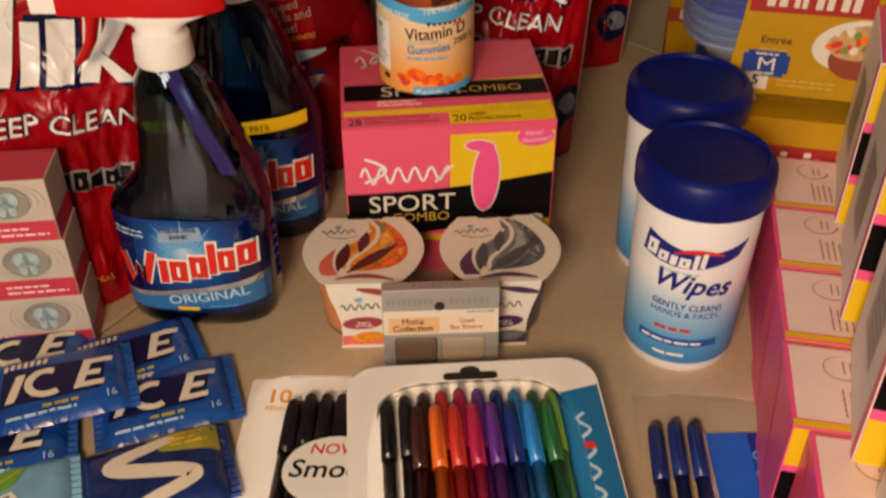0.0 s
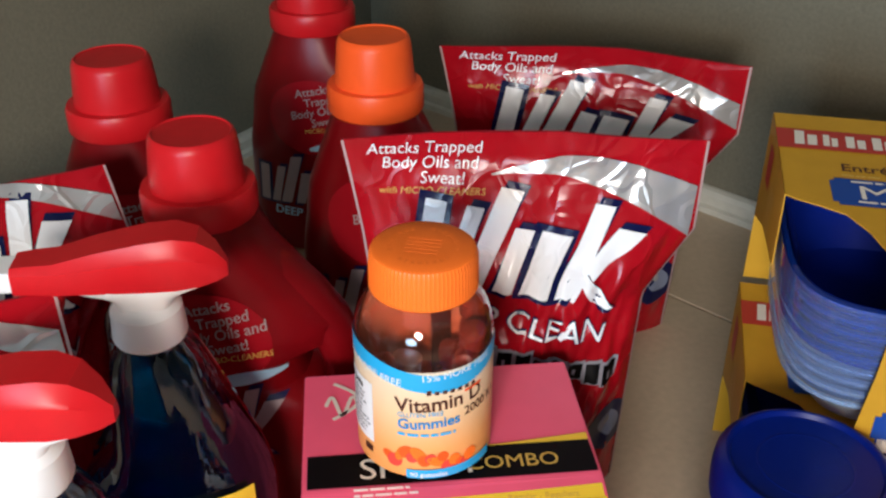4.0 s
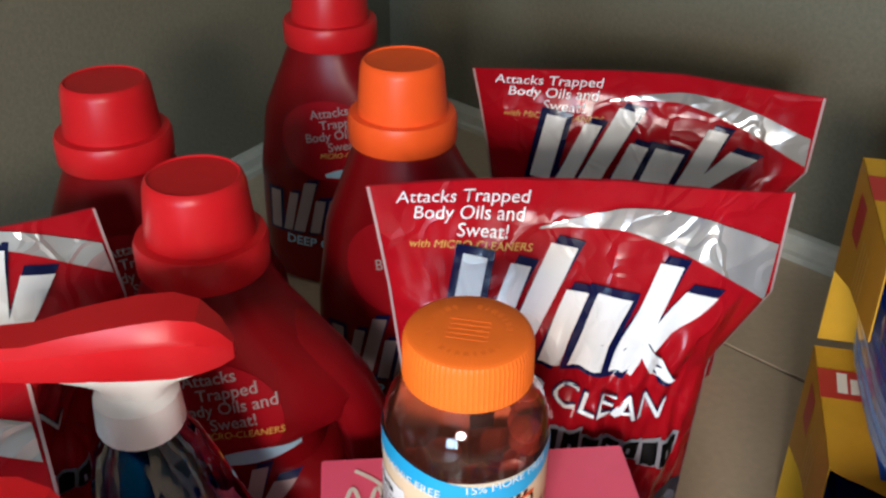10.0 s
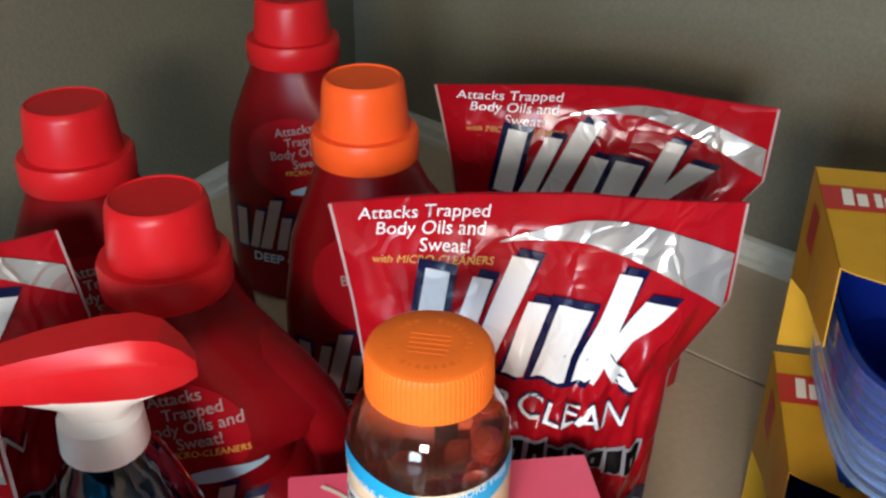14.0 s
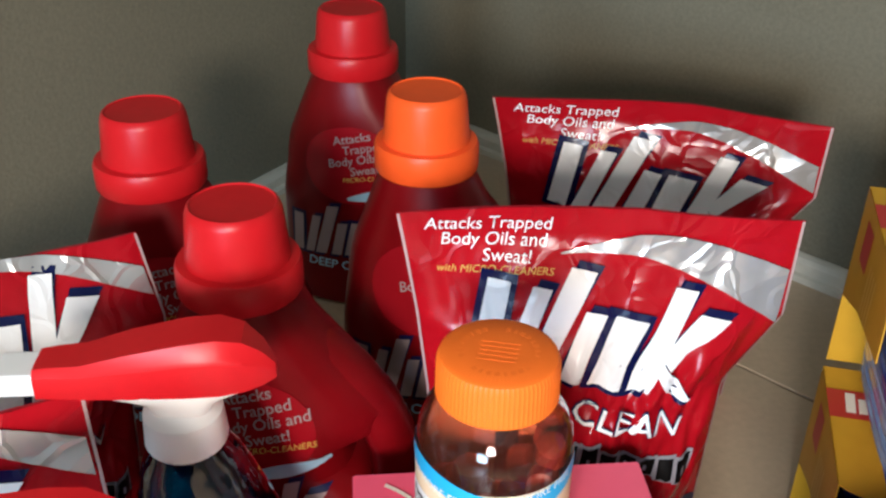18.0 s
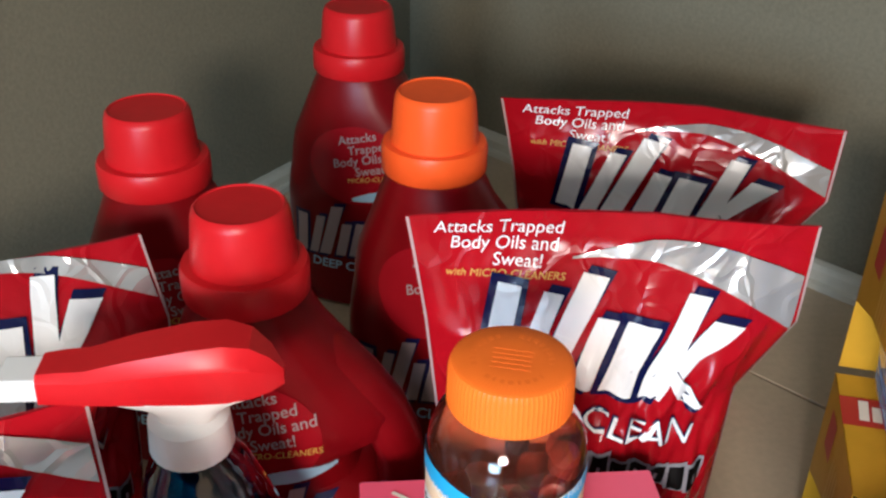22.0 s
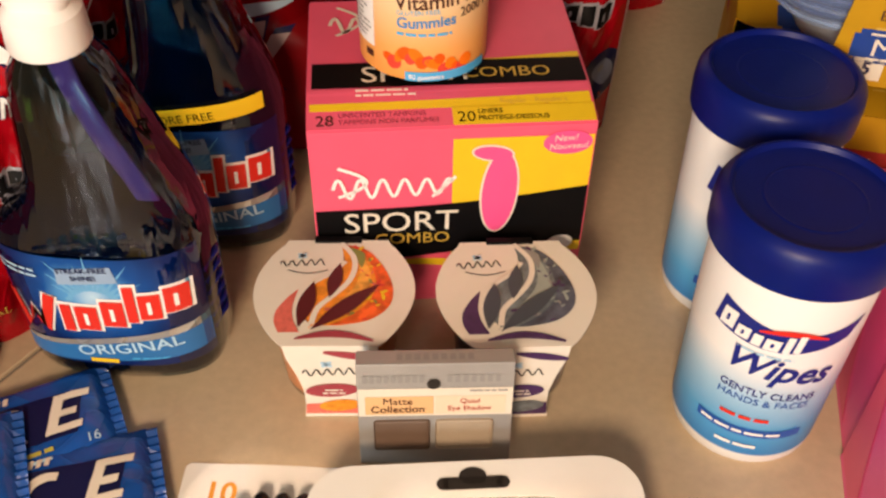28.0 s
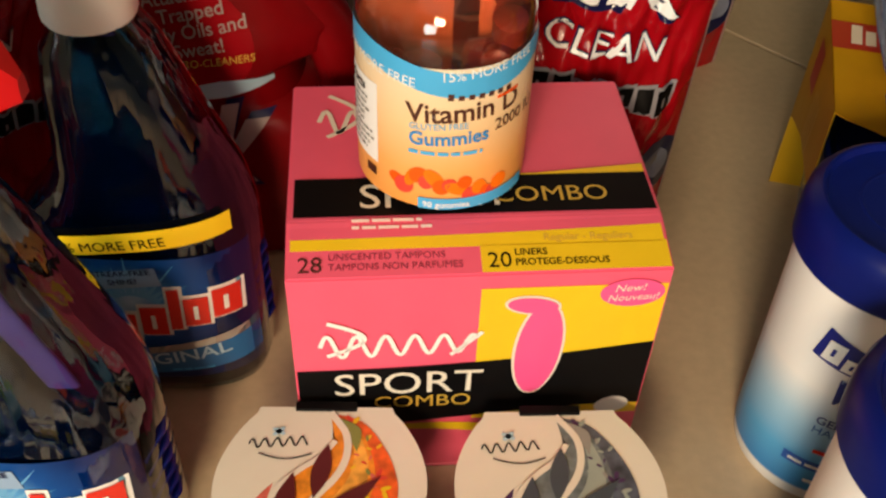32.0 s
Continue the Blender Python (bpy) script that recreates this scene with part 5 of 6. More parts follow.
# ---- jar candles in printed sleeves ----
def candle(m, kind, label):
    ob = thing("jar_candle", m @ Matrix.Diagonal((0.984, 0.984, 0.945, 1)), label, "candle", "jar candles")
    wax, glass, art1, art2, leaf = kind
    prof = [(0.0, 0.0315), (0.003, 0.034), (0.03, 0.0362), (0.062, 0.0385), (0.0655, 0.0388), (0.066, 0.0375)]
    part("glass_cup", lathe("glass_cup", prof, 48, cap1=False), glass, ob, "tinted glass cup")
    part("wax", lathe("wax", [(0.004, 0.031), (0.006, 0.0328), (0.045, 0.0353), (0.046, 0.034)], 40), wax, ob, "coloured wax")
    # card sleeve: shaped top panel and a narrower front panel
    side = []
    for k in range(25):
        q = k / 24
        y = -0.041 + 0.086 * q
        w = 0.027 + 0.0185 * math.sin(math.pi * min(1, q * 1.03)) ** 0.8 + 0.004 * q
        side.append((w, y))
    bm = bmesh.new()
    out = [(w, y) for w, y in side] + [(-w, y) for w, y in side[::-1]]
    lo = [bm.verts.new((x, y, 0.0668)) for x, y in out]
    hi = [bm.verts.new((x, y, 0.0676)) for x, y in out]
    bm.faces.new(hi)
    bm.faces.new(lo[::-1])
    for i in range(len(out)):
        j = (i + 1) % len(out)
        bm.faces.new((lo[i], lo[j], hi[j], hi[i]))
    bmesh.ops.recalc_face_normals(bm, faces=bm.faces[:])
    part("top_card", bm, BOARDC, ob, "cream card sleeve with a leaf cut-out")
    fr = [(0.027, 0.0668), (0.0255, 0.056), (0.0205, 0.04), (0.0175, 0.026), (0.0172, 0.013), (0.0185, 0.0005)]
    bm = bmesh.new()
    out = fr + [(-x, z) for x, z in fr[::-1]]
    a = [bm.verts.new((x, -0.041, z)) for x, z in out]
    b = [bm.verts.new((x, -0.0402, z)) for x, z in out]
    bm.faces.new(a)
    bm.faces.new(b[::-1])
    for i in range(len(out)):
        j = (i + 1) % len(out)
        bm.faces.new((a[j], a[i], b[i], b[j]))
    bmesh.ops.recalc_face_normals(bm, faces=bm.faces[:])
    part("front_card", bm, BOARDC, ob)
    part("hang_tab", box_bm(-0.0145, 0.0425, 0.0665, 0.0145, 0.0475, 0.0692, 0.0006), BLACK, ob, "black cut-out tab")
    tf = flat_top(0.0676)
    put = lambda nm, sh, l, mt: decal(nm, sh, tf, l, mt, ob)
    # big curling picture parted by cream streams, with dark leaf cut-outs
    def curve(pts, n=6):
        """A smooth line through a few points."""
        out = []
        for k in range(len(pts) - 1):
            p = [pts[max(k - 1, 0)], pts[k], pts[k + 1], pts[min(k + 2, len(pts) - 1)]]
            for i in range(n + (k == len(pts) - 2)):
                t = i / n
                out.append(tuple(0.5 * (2 * p[1][c] + (p[2][c] - p[0][c]) * t + (2 * p[0][c] - 5 * p[1][c] + 4 * p[2][c] - p[3][c]) * t * t + (3 * p[1][c] - p[0][c] - 3 * p[2][c] + p[3][c]) * t ** 3) for c in (0, 1)))
        return out

    def between(one, two, rows=3):
        pts = [(a[0] * (1 - r / rows) + b[0] * r / rows, a[1] * (1 - r / rows) + b[1] * r / rows) for a, b in zip(one, two) for r in range(rows + 1)]
        return pts, [(i * (rows + 1) + r, i * (rows + 1) + r + 1, (i + 1) * (rows + 1) + r + 1, (i + 1) * (rows + 1) + r) for i in range(len(one) - 1) for r in range(rows)]
    spine = curve([(0.002, 0.041), (0.010, 0.029), (0.011, 0.017), (0.007, 0.006), (-0.001, -0.004), (-0.009, -0.014), (-0.0115, -0.026)])
    outer = curve([(0.002, 0.041), (0.0175, 0.036), (0.029, 0.02), (0.0345, 0.002), (0.032, -0.012), (0.021, -0.022), (0.004, -0.026)])
    inner = curve([(0.0055, 0.025), (-0.001, 0.016), (-0.01, 0.009), (-0.0185, 0.0), (-0.021, -0.01), (-0.018, -0.02), (-0.0125, -0.028)])
    petal = curve([(-0.021, 0.003), (-0.027, -0.004), (-0.0325, -0.014), (-0.033, -0.023), (-0.03, -0.031)])
    petal2 = curve([(-0.021, 0.003), (-0.0225, -0.004), (-0.0235, -0.013), (-0.022, -0.022), (-0.018, -0.031)])
    put("fruit_picture", between(spine, outer, 5), 0.0004, art1)
    put("fruit_picture", between(inner, spine, 3), 0.0004, art1)
    put("petal_picture", between(petal, petal2, 2), 0.0004, art2)
    blend = lambda r: [(a[0] * (1 - r) + b[0] * r, a[1] * (1 - r) + b[1] * r) for a, b in zip(spine, outer)]
    put("fruit_rim", between(blend(0.62), outer, 3), 0.0005, leaf[5])
    put("fruit_heart", between(blend(0.18)[6:-8], blend(0.5)[6:-8], 2), 0.0005, leaf[6])
    rnd = random.Random(3)
    for k in range(34):
        i, r = rnd.randrange(4, len(spine) - 5), rnd.uniform(0.12, 0.93)
        u, v = (spine[i][c] * (1 - r) + outer[i][c] * r for c in (0, 1))
        big = rnd.uniform(0.5, 1.0)
        put("fruit_fleck", disc(u, v, 0.0026 * big, 0.0011 * big, 9, 1, rnd.uniform(0, 180)), 0.0006 + 0.00001 * k, (leaf[0], art2, leaf[4], leaf[1], leaf[0], leaf[4])[k % 6])
    put("leaf_print", between(curve([(0.0035, 0.039), (0.010, 0.03), (0.0155, 0.019)]), curve([(0.0035, 0.039), (0.0165, 0.032), (0.0155, 0.019)])), 0.0014, leaf[1])
    put("cream_stream", band(spine, 0.0034), 0.0016, BOARDC)
    put("cream_stream", band(inner, 0.0026), 0.0015, BOARDC)
    put("berry_curl", band(wave(lambda q: (-0.02 + 0.044 * q, -0.0365 + 0.0045 * math.sin(q * 3.1) - 0.002 * q), 16), [0.0012 + 0.004 * math.sin(i / 16 * 3.1) for i in range(17)]), 0.0012, leaf[3])
    for u, v, a, b, tr in ((0.0, 0.0085, 0.0043, 0.0145, -10), (-0.0155, -0.0105, 0.005, 0.0185, -10), (0.0075, -0.0125, 0.0052, 0.0265, -47)):
        lens = ([(a * math.sin(math.pi * t) * sg, b * (2 * t - 1)) for sg in (1, -1) for t in [i / 10 for i in range(11)]], [(i, i + 1, 12 + i, 11 + i) for i in range(10)])
        put("leaf_hole", moved(lens, u, v, tr), 0.002, leaf[2])
    script = wave(lambda q: (-0.034 + 0.027 * q, 0.0235 + 0.0024 * math.sin(q * 30) + 0.002 * q), 60)
    put("brand_stroke", band(script, 0.0008), 0.0008, BLACK)
    put("brand_stroke", band(wave(lambda q: (-0.029 + 0.024 * q, 0.0185 - 0.003 * math.sin(q * 3.1)), 12), 0.0007), 0.0008, BLACK)
    put("brand_spark", joined(disc(-0.021, 0.0305, 0.0035, 0.0014, 10, 1, 40), disc(-0.021, 0.0305, 0.0035, 0.0014, 10, 1, -30)), 0.0009, PALEBLUE)
    ff = flat_front(-0.041)
    fput = lambda nm, sh, l, mt: decal(nm, sh, ff, l, mt, ob)
    fput("foot_picture", quad((-0.0178, 0.004), (0.0178, 0.004), (0.0168, 0.0155), (-0.0168, 0.0135), 6, 3), 0.0004, art2)
    fput("foot_fruit", disc(0.003, 0.0125, 0.0125, 0.0055, 22, 2, 6), 0.0007, art1)
    fput("name_band", disc(-0.001, 0.0275, 0.0155, 0.0062, 26, 2, 4), 0.0009, leaf[3])
    fput("lettering", lines(-0.0075, 0.0275, 0.015, 2, 0.003, 0.0014, 8, "CENTER"), 0.0013, BOARDC)
    fput("corner_curl", band(wave(lambda q: (-0.004 + 0.03 * q, 0.0625 - 0.006 * q), 10), [0.002 + 0.004 * math.sin(i / 10 * 3) for i in range(11)]), 0.0006, leaf[3])
    fput("brand_stroke", band(wave(lambda q: (-0.017 + 0.03 * q, 0.0435 + 0.0028 * math.sin(q * 30) + 0.002 * q), 60), 0.0009), 0.0006, BLACK)
    fput("brand_spark", joined(disc(-0.003, 0.0515, 0.004, 0.0017, 10, 1, 40), disc(-0.003, 0.0515, 0.004, 0.0017, 10, 1, -30)), 0.0006, PALEBLUE)
    return ob


BOARDC = mat("cream_card", (0.82, 0.76, 0.66), 0.5, grain=80, vary=0.03)
CITRUS = mat("citrus_print", (0.86, 0.3, 0.02), 0.42, grain=260, vary=0.35, stain=120)
CORAL = mat("coral_print", (0.75, 0.16, 0.12), 0.42, grain=260, vary=0.3)
LEAFG = mat("leaf_print", (0.24, 0.26, 0.06), 0.45, vary=0.2)
DEEPRED = mat("deep_red_print", (0.1, 0.012, 0.014), 0.45, vary=0.2)
WINE = mat("wine_print", (0.36, 0.05, 0.07), 0.45, vary=0.2)
SLATE = mat("slate_print", (0.17, 0.2, 0.22), 0.42, grain=260, vary=0.45, stain=140)
PLUM = mat("plum_print", (0.07, 0.03, 0.11), 0.42, grain=200, vary=0.3)
SAGE = mat("sage_print", (0.36, 0.41, 0.38), 0.45, vary=0.2)
FLAME = mat("flame_print", (0.78, 0.12, 0.015), 0.42, grain=180, vary=0.45, stain=90)
PEACHP = mat("apricot_print", (0.86, 0.42, 0.06), 0.42, grain=180, vary=0.4, stain=90)
NIGHT = mat("dusk_print", (0.09, 0.1, 0.14), 0.42, grain=180, vary=0.6, stain=110)
SLATEHOLE = mat("slate_hole", (0.06, 0.075, 0.1), 0.45, vary=0.1)
WAXO = mat("amber_wax", (0.5, 0.2, 0.07), 0.5, grain=30, vary=0.1)
WAXP = mat("plum_wax", (0.09, 0.07, 0.11), 0.5, grain=30, vary=0.1)
GLASSO = mat("amber_glass", (0.85, 0.6, 0.4), 0.08, vary=0, trans=0.9, ior=1.2)
GLASSP = mat("smoke_glass", (0.45, 0.42, 0.5), 0.08, vary=0, trans=0.9, ior=1.2)
candle(pose(-0.0709, 0.6263, 0, 0, 0, 2), (WAXO, GLASSO, CITRUS, CORAL, (YELLOW, LEAFG, DEEPRED, WINE, BERRY, FLAME, PEACHP)), "amber jar candle in an orange fruit sleeve")
candle(pose(0.0345, 0.6286, 0, 0, 0, 3.7), (WAXP, GLASSP, SLATE, PLUM, (SAGE, GREY, SLATEHOLE, PLUM, PLUM, NIGHT, SAGE)), "plum jar candle in a slate berry sleeve")


# ---- eye shadow pack ----
def shadow_pack(m):
    ob = thing("eye_shadow_pack", m, "silver and cream eye shadow pack leaning on candles", "cosmetics pack")
    w, h, d = 0.041, 0.074, 0.011
    part("carton", box_bm(-w, 0, 0, w, d, h, 0.0006), SILVERCARD, ob, "silver card carton")
    ff = flat_front(0.0)
    put = lambda nm, sh, l, mt: decal(nm, sh, ff, l, mt, ob)
    put("cream_field", rect(-w + 0.0005, 0.037, w - 0.0005, 0.057), 0.0003, CREAM)
    put("peach_field", rect(-w + 0.004, 0.0385, -0.001, 0.0515), 0.0006, PEACH)
    put("peach_field", rect(0.0, 0.0385, w - 0.004, 0.0515), 0.0006, CREAMP)
    put("lettering", moved(words("Matte", 0.0068, 0, 0.012, 1, "CENTER"), -0.02, 0.046), 0.001, BROWN)
    put("lettering", moved(words("Collection", 0.0068, 0, 0.012, 1, "CENTER"), -0.02, 0.0403), 0.001, BROWN)
    put("lettering", moved(words("Quad", 0.0048, 0, 0.006, 1, "CENTER"), 0.018, 0.0465), 0.001, LABELRED)
    put("lettering", moved(words("Eye Shadow", 0.0048, 0, 0.006, 1, "CENTER"), 0.018, 0.0412), 0.001, LABELRED)
    for u in [-0.038 + 0.0037 * k for k in range(9)] + [0.006 + 0.0042 * k for k in range(7)]:
        put("brand_bar", rect(u, 0.0615, u + 0.0025, 0.0665, 1, 1), 0.0006, GREY)
    # hole left uncut, its shade painted as a dark disc
    put("hang_hole", disc(-0.001, 0.0605, 0.0036, 0.0036, 24, 1), 0.0009, HOLESHADE)
    put("lettering", lines(0.018, 0.0545, 0.02, 1, 0.002, 0.0012, 2), 0.0006, GREY)
    for x0, x1, mt in ((-0.033, -0.003, PAN1), (0.0, 0.031, PAN2)):
        part("shadow_window", box_bm(x0, -0.0008, 0.012, x1, 0.0005, 0.034, 0.002), mt, ob, "powder pan behind a window")
    tf = flat_top(h)
    for k in range(9):
        decal("brand_bar", rect(-0.02 + 0.0046 * k, 0.003, -0.017 + 0.0046 * k, 0.0075, 1, 1), tf, 0.0003, GREY, ob)
    return ob


SILVERCARD = mat("silver_card", (0.4, 0.385, 0.37), 0.4, metal=0.25, grain=60, vary=0.06)
PEACH = mat("peach_field_print", (0.82, 0.5, 0.24), 0.45, vary=0.03)
CREAMP = mat("pale_peach_print", (0.84, 0.68, 0.5), 0.45, vary=0.03)
PAN1 = mat("brown_powder", (0.16, 0.105, 0.075), 0.55, vary=0.1)
PAN2 = mat("cream_powder", (0.42, 0.34, 0.25), 0.55, vary=0.1)
shadow_pack(pose(-0.0105, 0.556, 0.0, -7, 0, 3.0) @ Matrix.Diagonal((1.03, 1.03, 1.03, 1)))


# ---- pen packs ----
def pen(parent, x, y0, y1, z, colour, capcol, r=0.0048):
    """A capped ball pen lying along y, its cap at the far end."""
    body = part("pen", tube("pen", [(x, y0, z), (x, y1 - 0.045, z)], (r * 0.86, r * 0.86), 12), colour, parent)
    part("pen_cap", tube("pen_cap", [(x, y1 - 0.05, z), (x, y1 - 0.012, z), (x, y1 - 0.003, z), (x, y1, z)], [(r, r), (r, r), (r * 0.85, r * 0.85), (r * 0.4, r * 0.4)], 12), capcol, body)
    part("pen_clip", box_bm(x - 0.0012, y1 - 0.047, z + r * 0.85, x + 0.0012, y1 - 0.008, z + r * 1.35, 0.0004), capcol, body)
    return body


def card_bm(w, d, t, corner, n=8, x0=0.0):
    pts = []
    for cx, cy, a0 in ((w - corner, d - corner, 0), (corner, d - corner, 90)):
        pts += [(cx + corner * math.cos(radians(a0 + 90 * i / n)), cy + corner * math.sin(radians(a0 + 90 * i / n))) for i in range(n + 1)]
    pts += [(0, 0), (w, 0)]
    bm = bmesh.new()
    lo, hi = [bm.verts.new((x + x0, y, 0)) for x, y in pts], [bm.verts.new((x + x0, y, t)) for x, y in pts]
    bm.faces.new(hi)
    bm.faces.new(lo[::-1])
    for i in range(len(pts)):
        j = (i + 1) % len(pts)
        bm.faces.new((lo[i], lo[j], hi[j], hi[i]))
    bmesh.ops.recalc_face_normals(bm, faces=bm.faces[:])
    return bm


def bright(name, c):
    return mat(name, tuple(v * 0.62 for v in c), 0.24, vary=0.06, spec=0.4)


PENS = [bright("pen_" + n, c) for n, c in (("black", (0.012, 0.01, 0.012)), ("jet", (0.015, 0.012, 0.015)), ("brown", (0.05, 0.014, 0.012)), ("orange", (0.85, 0.16, 0.02)), ("red", (0.62, 0.04, 0.03)), ("crimson", (0.5, 0.02, 0.09)),
        ("purple", (0.13, 0.03, 0.3)), ("navy", (0.012, 0.03, 0.2)), ("blue", (0.02, 0.25, 0.7)), ("green", (0.02, 0.16, 0.05)), ("lime", (0.2, 0.5, 0.05)))]


def colour_pens(m):
    ob = thing("colour_pen_pack", m, "white card blister pack of coloured ball pens", "pen pack")
    w, d = 0.168, 0.235
    part("card", card_bm(w, d, 0.0012, 0.022), WHITECARD, ob, "glossy white card")
    tf = flat_top(0.0012)
    put = lambda nm, sh, l, mt: decal(nm, sh, tf, l, mt, ob)
    put("blue_panel", quad((w - 0.04, 0.0), (w - 0.0006, 0.0), (w - 0.0012, d - 0.026), (w - 0.038, d - 0.034), 4, 8), 0.0003, TEALP)
    put("blue_panel", rect(0.0006, 0.0, 0.016, 0.12), 0.0003, SKYD)
    put("brand_stroke", band(wave(lambda q: (w - 0.0165 + 0.0035 * math.sin(q * 32), 0.1 + 0.085 * q), 60), 0.0024), 0.0007, PALEBLUE)
    put("brand_heart", joined(disc(w - 0.0185, 0.158, 0.003, 0.003, 12, 1), disc(w - 0.0145, 0.158, 0.003, 0.003, 12, 1)), 0.0009, MARKRED)
    # dark shape painted for the hole's shade; the card stays whole
    put("hang_hole", joined(rect(0.068, d - 0.0165, 0.098, d - 0.0095), disc(0.068, d - 0.013, 0.0035, 0.0035, 16, 1), disc(0.098, d - 0.013, 0.0035, 0.0035, 16, 1), disc(0.083, d - 0.009, 0.007, 0.005, 20, 1)), 0.0006, HOLESHADE)
    order = [0, 1, 2, 4, 5, 6, 7, 8, 9, 10]
    for k, c in enumerate(order):
        pen(ob, 0.026 + 0.0118 * k, 0.01, d - 0.03 - 0.0012 * abs(k - 4), 0.0062, PENS[c], PENS[c])
    for k, c in enumerate([2, 3, 4, 5, 6, 7, 8, 9]):
        pen(ob, 0.0445 + 0.0118 * k, 0.004, d - 0.048, 0.0132, PENS[c], PENS[c])
    tray = [(0.0014, 0.08, 0.1, 0.068, 0.109), (0.012, 0.08, 0.1, 0.067, 0.108), (0.0185, 0.08, 0.1, 0.063, 0.103), (0.0205, 0.08, 0.1, 0.055, 0.096)]
    part("blister", loft("blister", tray, 48, cap0=False, power=5.0), CLEAR, ob, "clear plastic blister")
    put("orange_flash", rect(0.018, 0.0, 0.075, 0.105), 0.0195, ORANGE)
    return ob


def black_pens(m):
    ob = thing("black_pen_pack", m, "clear blister pack of ten black pens", "pen pack")
    w, d = 0.1, 0.2
    part("card", card_bm(w, d, 0.001, 0.004), WHITECARD, ob, "white card")
    tf = flat_top(0.001)
    put = lambda nm, sh, l, mt: decal(nm, sh, tf, l, mt, ob)
    put("lettering", moved(words("10", 0.0185, 0, 0.02), 0.014, d - 0.026), 0.0006, AMBERP)
    put("lettering", moved(words("PENS", 0.0066, 0, 0.01), 0.0145, d - 0.034), 0.0006, AMBERP)
    # shadow between the crowded pens, painted dark on the card
    put("pen_shade", rect(0.031, 0.0, w - 0.0005, d - 0.024), 0.0004, PENSHADE)
    for k in range(6):
        pen(ob, 0.036 + 0.0115 * k, 0.004, d - 0.022 - (0.006 if k == 0 else 0), 0.0068, PENS[0], PENS[1], 0.0054)
    tray = [(0.0012, w / 2, d / 2, w / 2 - 0.001, d / 2 - 0.001), (0.011, w / 2 + 0.002, d / 2, w / 2 - 0.006, d / 2 - 0.006), (0.0145, w / 2 + 0.002, d / 2, w / 2 - 0.012, d / 2 - 0.012)]
    part("blister", loft("blister", tray, 40, cap0=False, power=6.0), CLEAR, ob, "clear crinkled blister")
    bub = lambda u, v, o: (u, v, 0.0147 + o)
    bput = lambda nm, sh, l, mt: decal(nm, sh, bub, l, mt, ob)
    bput("round_sticker", disc(0.074, d - 0.098, 0.036, 0.03, 32, 2), 0.0002, WHITE)
    bput("lettering", moved(words("NOW", 0.0125, 0.15, 0.01), 0.054, d - 0.084), 0.0006, MARKRED)
    bput("lettering", moved(words("Smooth", 0.021, 0.15, 0.012), 0.042, d - 0.104), 0.0006, BLACK)
    return ob


def blue_pens(m):
    ob = thing("blue_pen_pack", m, "clear blister pack of blue pens", "pen pack")
    w, d = 0.096, 0.2
    part("card", card_bm(w, d, 0.001, 0.004), CLEARCARD, ob, "translucent backing")
    tf = flat_top(0.001)
    put = lambda nm, sh, l, mt: decal(nm, sh, tf, l, mt, ob)
    put("blue_panel", quad((0.03, 0.0), (w - 0.006, 0.0), (w - 0.008, d - 0.033), (0.046, d - 0.037), 4, 4), 0.0004, PANELBLUE)
    put("violet_edge", rect(w - 0.02, 0.0, w - 0.012, d - 0.035), 0.0008, NAVYB)
    put("brand_stroke", band(wave(lambda q: (w - 0.0165 + 0.0026 * math.sin(q * 32), 0.07 + 0.08 * q), 60), 0.0013), 0.0012, SKY)
    put("brand_heart", disc(w - 0.0165, 0.125, 0.003, 0.003, 12, 1), 0.0014, MARKRED)
    for k in range(3):
        pen(ob, 0.012 + 0.0135 * k, 0.004, d - 0.032 - 0.004 * (k == 0), 0.0068, PENS[7], PENS[7], 0.0054)
    put("silver_edge", band(wave(lambda q: (0.046 + 0.006 * q * q, d - 0.037 - 0.11 * q), 10), 0.003), 0.0016, SILVER)
    tray = [(0.0012, w / 2, d / 2, w / 2 - 0.001, d / 2 - 0.001), (0.011, w / 2, d / 2, w / 2 - 0.006, d / 2 - 0.008), (0.0145, w / 2, d / 2 - 0.004, w / 2 - 0.012, d / 2 - 0.018)]
    part("blister", loft("blister", tray, 40, cap0=False, power=6.0), CLEAR, ob, "clear crinkled blister")
    return ob


PANELBLUE = mat("bright_blue_print", (0.006, 0.09, 0.5), 0.3, vary=0.08)
# dark tone that stands in for shade behind the black pens
PENSHADE = mat("pen_shade_paint", (0.06, 0.052, 0.05), 0.4, vary=0.15)
WHITECARD = mat("white_gloss_card", (0.9, 0.88, 0.84), 0.3, vary=0.03)
CLEARCARD = mat("clear_milky_plastic", (0.9, 0.86, 0.82), 0.15, vary=0.05, trans=0.85, ior=1.1)
TEALP = mat("teal_print", (0.01, 0.16, 0.38), 0.35, vary=0.05)
AMBERP = mat("amber_print", (0.72, 0.3, 0.03), 0.4, vary=0.05)
black_pens(pose(-0.1545, 0.351, 0.0, 0, 0, -1))
blue_pens(pose(0.115, 0.336, 0.0, 0, 0, -4))
colour_pens(pose(-0.057, 0.288, 0.0165, 4.3, 0.6, 4.9) @ Matrix.Diagonal((1.04, 1.02, 1.04, 1)))


